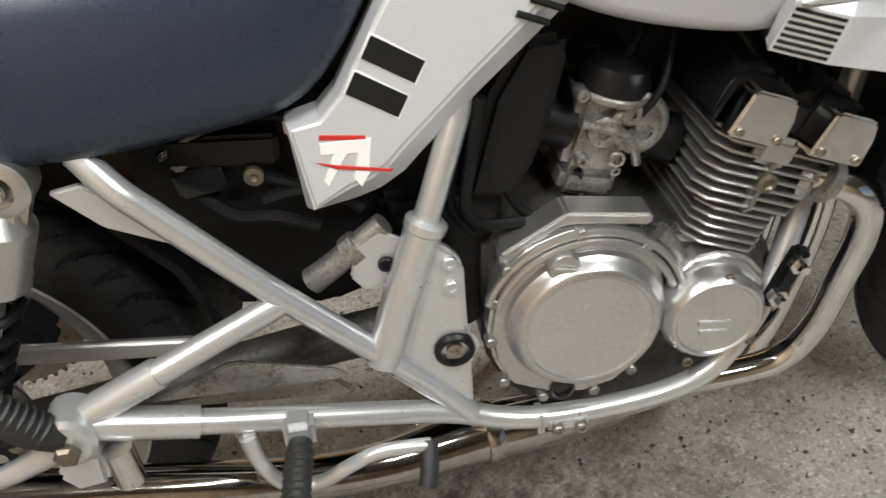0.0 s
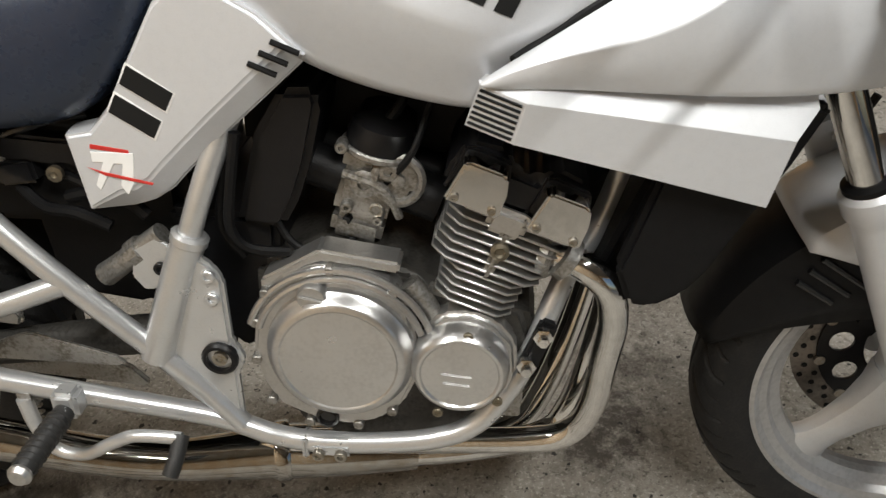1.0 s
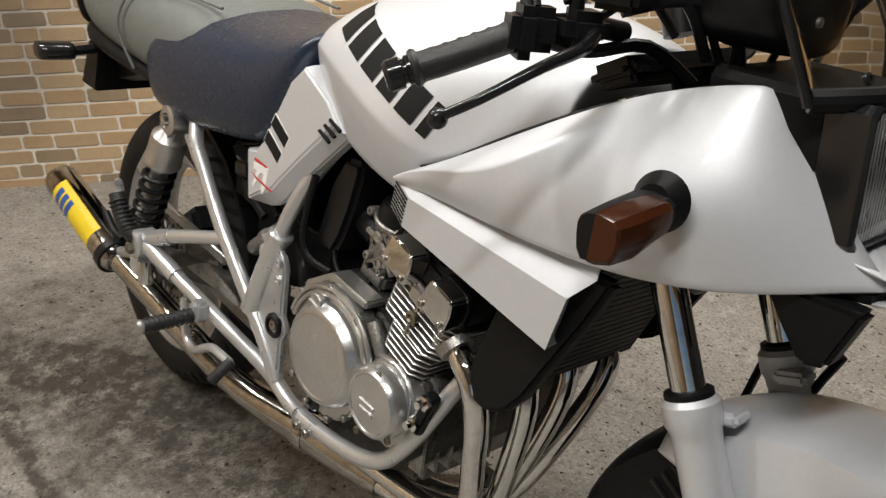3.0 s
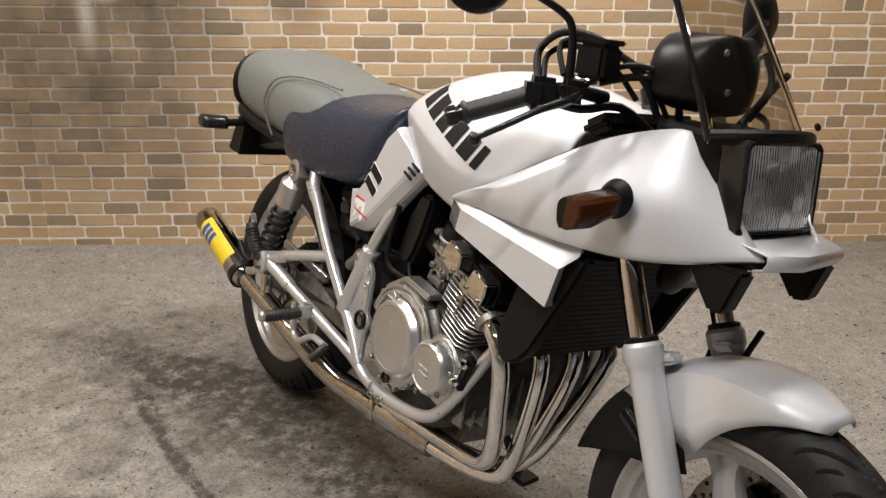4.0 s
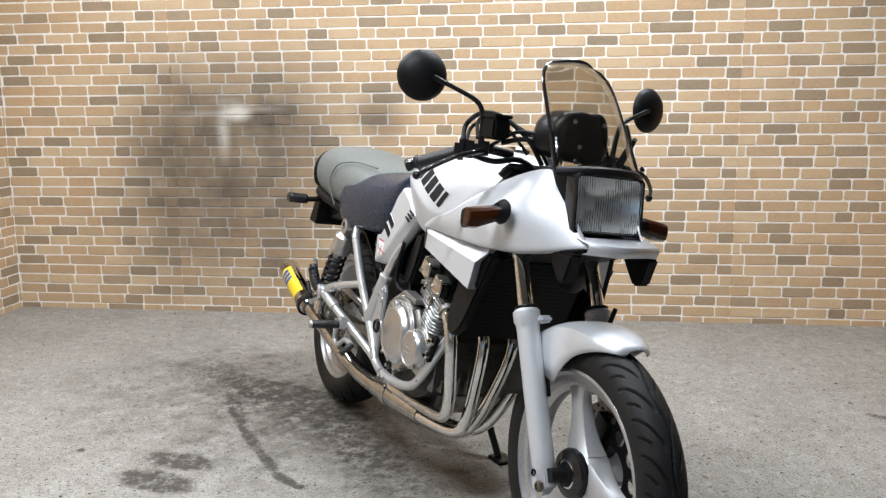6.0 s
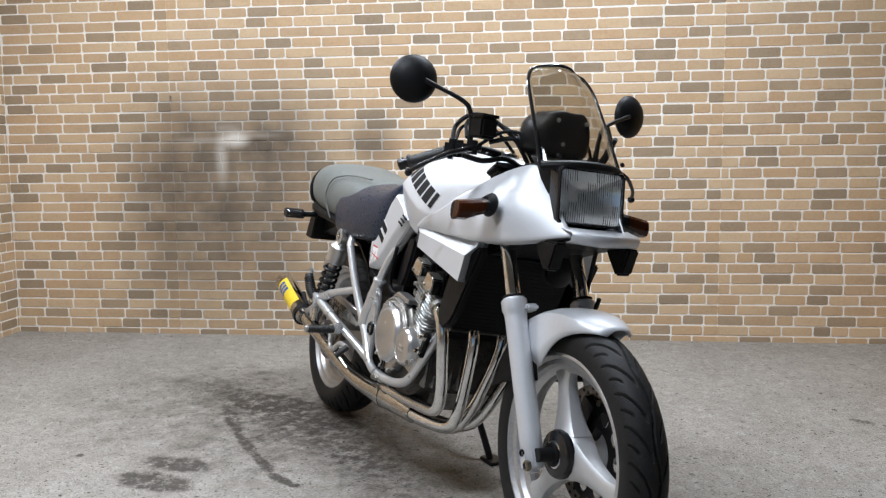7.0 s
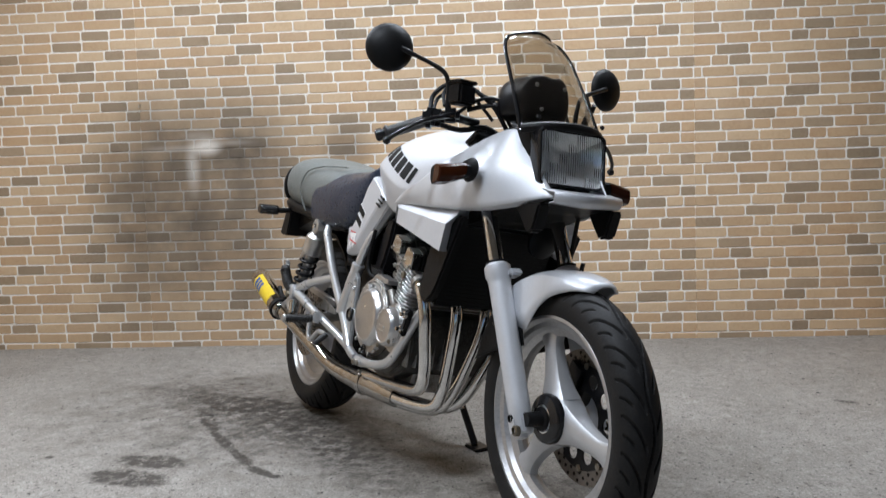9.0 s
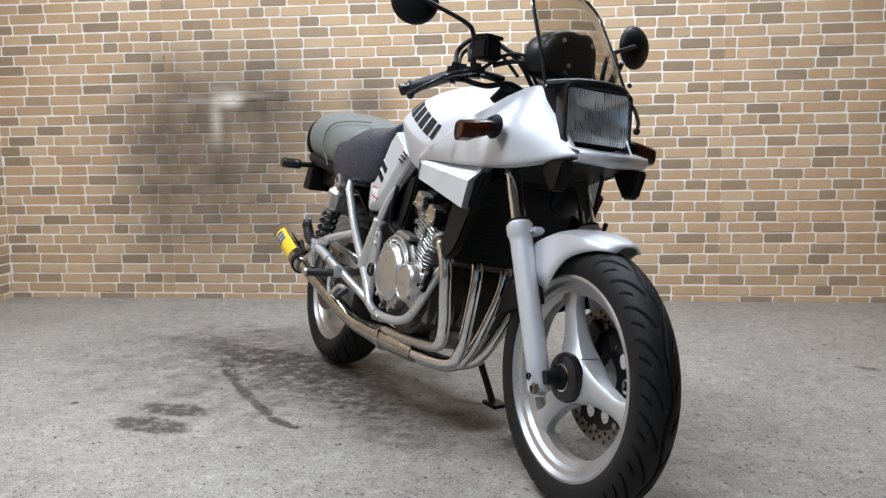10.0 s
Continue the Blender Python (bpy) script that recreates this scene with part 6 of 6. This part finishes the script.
# -- handlebars and controls --
for s in (-1, 1):
    f = lambda x, y, z: (x, s * y, z)
    P("handlebar", tube([f(1.055, 0.10, 0.945), f(1.05, 0.16, 0.952), f(1.035, 0.205, 0.948), f(0.995, 0.275, 0.917), f(0.965, 0.318, 0.896)], 0.011, 14, 4), BLACK_METAL, "black clip-on handlebar", m=BARS)
    g = P("handlebar_grip", tube([f(1.022, 0.225, 0.939), f(0.997, 0.270, 0.918), f(0.973, 0.307, 0.901)], 0.0148, 18, 3), GRIP, "black rubber grip", m=BARS)
    for k in range(7):
        c = Vector(f(1.018, 0.232, 0.936)).lerp(Vector(f(0.976, 0.302, 0.903)), k / 6)
        P("grip_rib", lathe([(0.0147, -0.003), (0.0154, 0), (0.0147, 0.003)], c, (-0.52, s * 0.79, -0.37), 18), GRIP, parent=g, m=BARS)
    P("grip_flange", lathe([(0.017, -0.004), (0.019, 0), (0.017, 0.004)], f(0.9735, 0.3055, 0.902), (-0.52, s * 0.79, -0.37), 20), GRIP, parent=g, m=BARS)
    P("bar_end", lathe([(0.0145, 0), (0.0145, 0.004), (0.012, 0.005), (0.012, 0.008), (0.0155, 0.009), (0.0155, 0.022), (0.012, 0.026), (0, 0.026)], f(0.9715, 0.309, 0.9005), (-0.52, s * 0.79, -0.37), 24), BLACK_GLOSS, parent=g, m=BARS)
    P("switch_housing", block(f(1.030, 0.208, 0.947), (0.045, 0.05, 0.042), 0.010, (0, 0, s * 33)), BLACK, "black switch housing", m=BARS)
    P("lever_perch", block(f(1.068, 0.185, 0.953), (0.05, 0.045, 0.034), 0.010, (0, 0, s * 30)), BLACK_METAL, m=BARS)
    P("brake_lever" if s < 0 else "clutch_lever", tube([f(1.085, 0.185, 0.952), f(1.105, 0.225, 0.942), f(1.101, 0.272, 0.927), f(1.074, 0.317, 0.896), f(1.05, 0.335, 0.878)], [0.0075, 0.0068, 0.0056, 0.005, 0.005], 12, 5), BLACK_GLOSS, "gloss black hand lever", m=BARS)
    P("lever_ball", lathe([(0, -0.010), (0.0058, -0.0082), (0.009, -0.0042), (0.010, 0), (0.009, 0.0042), (0.0058, 0.0082), (0, 0.010)], f(1.046, 0.338, 0.874), (0, 1, 0), 18), BLACK_GLOSS, m=BARS)
    mir = P("mirror", lathe([(0.0, -0.018), (0.03, -0.014), (0.049, -0.004), (0.058, 0.006), (0.059, 0.012), (0.057, 0.014), (0.053, 0.011), (0, 0.011)], f(1.008, 0.333, 1.103), (-0.97, -s * 0.22, -0.05), 40), BLACK, "round black mirror on a bent stem", smooth=60, m=BARS)
    P("mirror_glass", lathe([(0.0545, 0.0115), (0.0545, 0.0125), (0, 0.0125)], f(1.008, 0.333, 1.103), (-0.97, -s * 0.22, -0.05), 36), MIRROR, parent=mir, m=BARS)
    P("mirror_stem", tube([f(1.062, 0.190, 0.955), f(1.064, 0.194, 1.01), f(1.063, 0.202, 1.045), f(1.056, 0.222, 1.064), f(1.040, 0.270, 1.084), f(1.024, 0.312, 1.100)], [0.008, 0.0065, 0.006, 0.006, 0.0055, 0.007], 12, 5), BLACK_METAL, parent=mir, m=BARS)
P("brake_fluid_reservoir", block((1.106, -0.180, 1.000), (0.048, 0.052, 0.050), 0.006, (0, 0, 12)), BLACK, "square black brake fluid reservoir", m=BARS)
P("reservoir_lid", block((1.106, -0.180, 1.029), (0.052, 0.056, 0.008), 0.003, (0, 0, 12)), BLACK_METAL, m=BARS)
P("throttle_housing", block((1.028, -0.222, 0.944), (0.05, 0.032, 0.05), 0.010, (0, 0, -33)), BLACK_METAL, "black throttle housing", m=BARS)
P("control_cable", tube([(1.03, -0.222, 0.965), (1.005, -0.205, 1.005), (1.02, -0.175, 1.035), (1.07, -0.145, 1.03), (1.12, -0.10, 0.985), (1.13, -0.06, 0.93)], 0.006, 8, 5), BLACK, m=BARS)
P("control_cable", tube([(1.035, -0.215, 0.967), (1.015, -0.195, 1.0), (1.035, -0.165, 1.018), (1.08, -0.13, 1.0), (1.11, -0.09, 0.95)], 0.0045, 8, 5), BLACK, m=BARS)
P("wiring_loom", tube([(1.02, -0.19, 0.935), (1.045, -0.14, 0.925), (1.08, -0.09, 0.935), (1.11, -0.04, 0.90)], 0.007, 8, 4), BLACK, m=BARS)
P("top_yoke", block((1.068, -0.012, 0.904), (0.055, 0.215, 0.022), 0.008, (0, -26, 0)), BLACK_METAL, "black top yoke", m=BARS)
P("brake_line", tube([(1.085, -0.15, 0.97), (1.12, -0.10, 0.985), (1.15, -0.05, 0.97), (1.14, -0.02, 0.90)], 0.006, 8, 5), BLACK, m=BARS)
P("control_cable", tube([(1.06, -0.20, 0.975), (1.03, -0.185, 1.02), (1.06, -0.14, 1.025), (1.12, -0.09, 0.99), (1.14, -0.05, 0.93)], 0.0045, 8, 5), BLACK, m=BARS)
P("control_cable", tube([(1.07, -0.17, 0.96), (1.11, -0.12, 1.0), (1.15, -0.07, 0.985), (1.16, -0.03, 0.91)], 0.0045, 8, 5), BLACK, m=BARS)
P("control_cable", tube([(1.06, 0.18, 0.965), (1.11, 0.12, 1.0), (1.15, 0.06, 0.97), (1.15, 0.02, 0.90)], 0.0045, 8, 5), BLACK, m=BARS)

# -- front indicators --
for s in (-1, 1):
    f = lambda x, y, z: (x + 0.014, s * (y + 0.013), z if z > 0.8 else 0.8 + (z - 0.8) * 1.7)
    HULL = ((-0.014, -0.0225), (0.004, -0.0215), (0.019, -0.0185), (0.0235, -0.013), (0.0245, -0.004), (0.0225, 0.008), (0.016, 0.0135), (-0.002, 0.0155), (-0.016, 0.0125), (-0.0225, 0.007), (-0.0245, 0.0), (-0.0235, -0.010), (-0.020, -0.018))
    ind = P("front_indicator", loft([[f(x0 + dx * k, y, z0 + dz * k) for dx, dz in HULL] for x0, y, z0, k in ((1.187, 0.290, 0.808, 0.86), (1.187, 0.287, 0.808, 0.96), (1.188, 0.262, 0.812, 1.06), (1.189, 0.222, 0.821, 1.02), (1.189, 0.206, 0.823, 0.8))]), BLACK, "amber front indicator in a grey-black body", smooth=25, m=LEFT_SIDE if s > 0 else None)
    LIT = ((-0.004, -0.0222), (0.0045, -0.0219), (0.0195, -0.0189), (0.0241, -0.0132), (0.0251, -0.004), (0.0231, 0.0083), (0.0164, 0.0139), (0.0, 0.0160), (-0.004, 0.0156))
    P("amber_lens", loft([[f(x0 + dx * k, y, z0 + dz * k) for dx, dz in LIT] for x0, y, z0, k in ((1.187, 0.2915, 0.808, 0.86), (1.187, 0.2885, 0.808, 0.965), (1.188, 0.262, 0.812, 1.07), (1.193, 0.230, 0.820, 0.95), (1.196, 0.224, 0.822, 0.8))]), AMBER, "dark amber lens", ind, smooth=25, m=LEFT_SIDE if s > 0 else None)
    P("indicator_grommet", lathe([(0.027, 0), (0.029, 0.004), (0.026, 0.010), (0.017, 0.022), (0, 0.022)], f(1.186, 0.196, 0.824), (0.12, s, 0.08), 24), BLACK, parent=ind, m=LEFT_SIDE if s > 0 else None)

# -- side stand --
stand = P("side_stand", tube([(0.60, 0.15, 0.27), (0.66, 0.18, 0.17), (0.716, 0.212, 0.062)], 0.011, 12, 2), BLACK_METAL, "black side stand, folded down")
P("stand_foot", block((0.724, 0.218, 0.056), (0.075, 0.05, 0.012), 0.003, (11, 0, 0)), BLACK_METAL, parent=stand)
P("stand_spring", tube([(0.62, 0.15, 0.25), (0.672, 0.178, 0.16)], 0.006, 8, 1), BOLT, parent=stand)

# ---- loose things by the walls ----
ply = part("plywood_board", prism([(0, 0), (-1.5, 0.0), (-1.5, 1.1), (-0.75, 1.45)], -0.006, 0.006, 0.001), PLY)
ply.matrix_world = ROOM @ Matrix.Translation((RIGHT - 0.02, -0.03, 0.004)) @ Matrix.Rotation(radians(90), 4, "Z")
tagged(ply, "pale cut plywood board leaning on the dark wall", "board")
jb = new("junction_box")
jb.matrix_world = ROOM @ pose(LEFT, -0.62, 1.0)
part("case", block((0.025, 0, 0), (0.05, 0.12, 0.17), 0.006), BLACK, jb)
part("lid", block((0.052, 0, 0), (0.006, 0.11, 0.16), 0.002), BLACK_METAL, jb)
tagged(jb, "dark wall-mounted box on the brick side wall", "junction box")
nail = part("wall_nail", tube([(0, 0.01, 0), (0, -0.02, 0), (0, -0.024, -0.01)], 0.004, 6, 2), BOLT)
nail.matrix_world = ROOM @ pose(-1.139, 0, 1.267)
tagged(nail, "rusty bent nail in the brick wall", "nail")

# ---- bricks, last: each a piece of its wall ----
ROW, JOINT, FIRST = 0.0526, 0.0066, -0.0222
LENGTHS = (0.084, 0.106, 0.141, 0.147, 0.152, 0.157, 0.163, 0.203)
PANEL, PANEL_ROWS, SEAM = 2.82, 9, -1.145      # the facing comes in panels that repeat
rnd = random.Random(7)


def brick_mesh(length):
    b = bmesh.new()
    bmesh.ops.create_cube(b, size=1, matrix=Matrix.Diagonal((length - JOINT, 0.018, ROW - JOINT, 1)))
    bmesh.ops.bevel(b, geom=[e for e in b.edges if e.verts[0].co.y * e.verts[1].co.y < 0], offset=0.0042, segments=2, affect="EDGES")
    for v in b.verts:
        v.co.x += 0.0012 * math.sin(9.1 * v.co.x / length + 70 * v.co.z + 40 * length)
        v.co.z += 0.0010 * math.sin(7.3 * v.co.x / length + 55 * length)
    bmesh.ops.bevel(b, geom=[e for e in b.edges if e.verts[0].co.y < -0.008 and e.verts[1].co.y < -0.008], offset=0.0022, segments=1, affect="EDGES")
    return b


def brick_data(length, mat):
    me = bpy.data.meshes.new("brick")
    b = brick_mesh(length)
    b.to_mesh(me)
    b.free()
    me.materials.append(mat)
    return me


SHARED = {(q, d): brick_data(q, BRICK_DARK if d else BRICK) for q in LENGTHS for d in (False, True)}
MASTER = {q: [tuple(v.co) for v in SHARED[q, False].vertices] for q in LENGTHS}
FACES = {q: [tuple(p.vertices) for p in SHARED[q, False].polygons] for q in LENGTHS}


def panel_rows():
    """One panel's rows of (place, length, dark): broken joints, and a dark brick every four or five."""
    rows = []
    for r in range(PANEL_ROWS):
        row, x, wait = [], -rnd.uniform(0.0, 0.14), rnd.randint(0, 4)
        while x < PANEL:
            ln = LENGTHS[rnd.choice((0, 1, 2, 2, 3, 3, 4, 4, 4, 5, 5, 6, 6, 7))]
            row.append((x, ln, wait == 0))
            wait = rnd.choice((3, 3, 4, 4, 5)) if wait == 0 else wait - 1
            x += ln
        rows.append(row)
    return rows


PATTERN = panel_rows()


def courses(x0, x1, top, near):
    """Rows of bricks, cut at the ends of the panels and of the wall: length, cut length, centre, height, dark, near."""
    for r in range(int(top / ROW) + 1):
        z = FIRST + (r + 0.5) * ROW
        if z + ROW / 2 > top:
            break
        p = SEAM - PANEL * math.ceil((SEAM - x0) / PANEL)
        while p < x1:
            for x, ln, dark in PATTERN[r % PANEL_ROWS]:
                a, b = max(p + x, p, x0), min(p + x + ln, p + PANEL, x1)
                if b - a > 0.014:
                    c = (a + b) / 2
                    seam = (a == p and a > x0) - (b == p + PANEL and b < x1)
                    yield ln, b - a + abs(seam) * JOINT / 2, c - seam * JOINT / 4, z, dark, b - a > ln - 0.001 and near[0] < c < near[1] and near[2] < z < near[3]
            p += PANEL


def brick_wall(wall, m, x0, x1, top, near):
    made = {False: ([], []), True: ([], [])}
    for ln, cut, c, z, dark, close in courses(x0, x1, top, near):
        d = rnd.uniform(-0.0012, 0.0012)
        t = rnd.uniform(-0.6, 0.6)
        place = m @ pose(c, 0.0065 + d, z, 0, t, 0)
        if close:
            ob = new("brick", SHARED[ln, dark])
            ob.parent = wall
            ob.matrix_basis = place
        else:
            verts, faces = made[dark]
            n, k = len(verts), (cut - JOINT) / (ln - JOINT)
            verts += [tuple(place @ Vector((v[0] * k, v[1], v[2]))) for v in MASTER[ln]]
            faces += [tuple(i + n for i in f) for f in FACES[ln]]
    for dark, (verts, faces) in made.items():
        me = bpy.data.meshes.new("brickwork")
        me.from_pydata(verts, [], faces)
        me.materials.append(BRICK_DARK_REST if dark else BRICK_REST)
        ob = new("brickwork", me)
        ob.parent = wall
        tagged(ob, "grey-brown brick facing" if dark else "tan brick facing", kind="stuff")


brick_wall(wall_back, Matrix.Identity(4), LEFT, RIGHT, HIGH, (-0.1, 1.75, 0.0, 1.2))
brick_wall(wall_left, pose(LEFT, 0, 0, 0, 0, 90), BACK, 0.0, HIGH, (-0.01, 0.0, 0, 0))
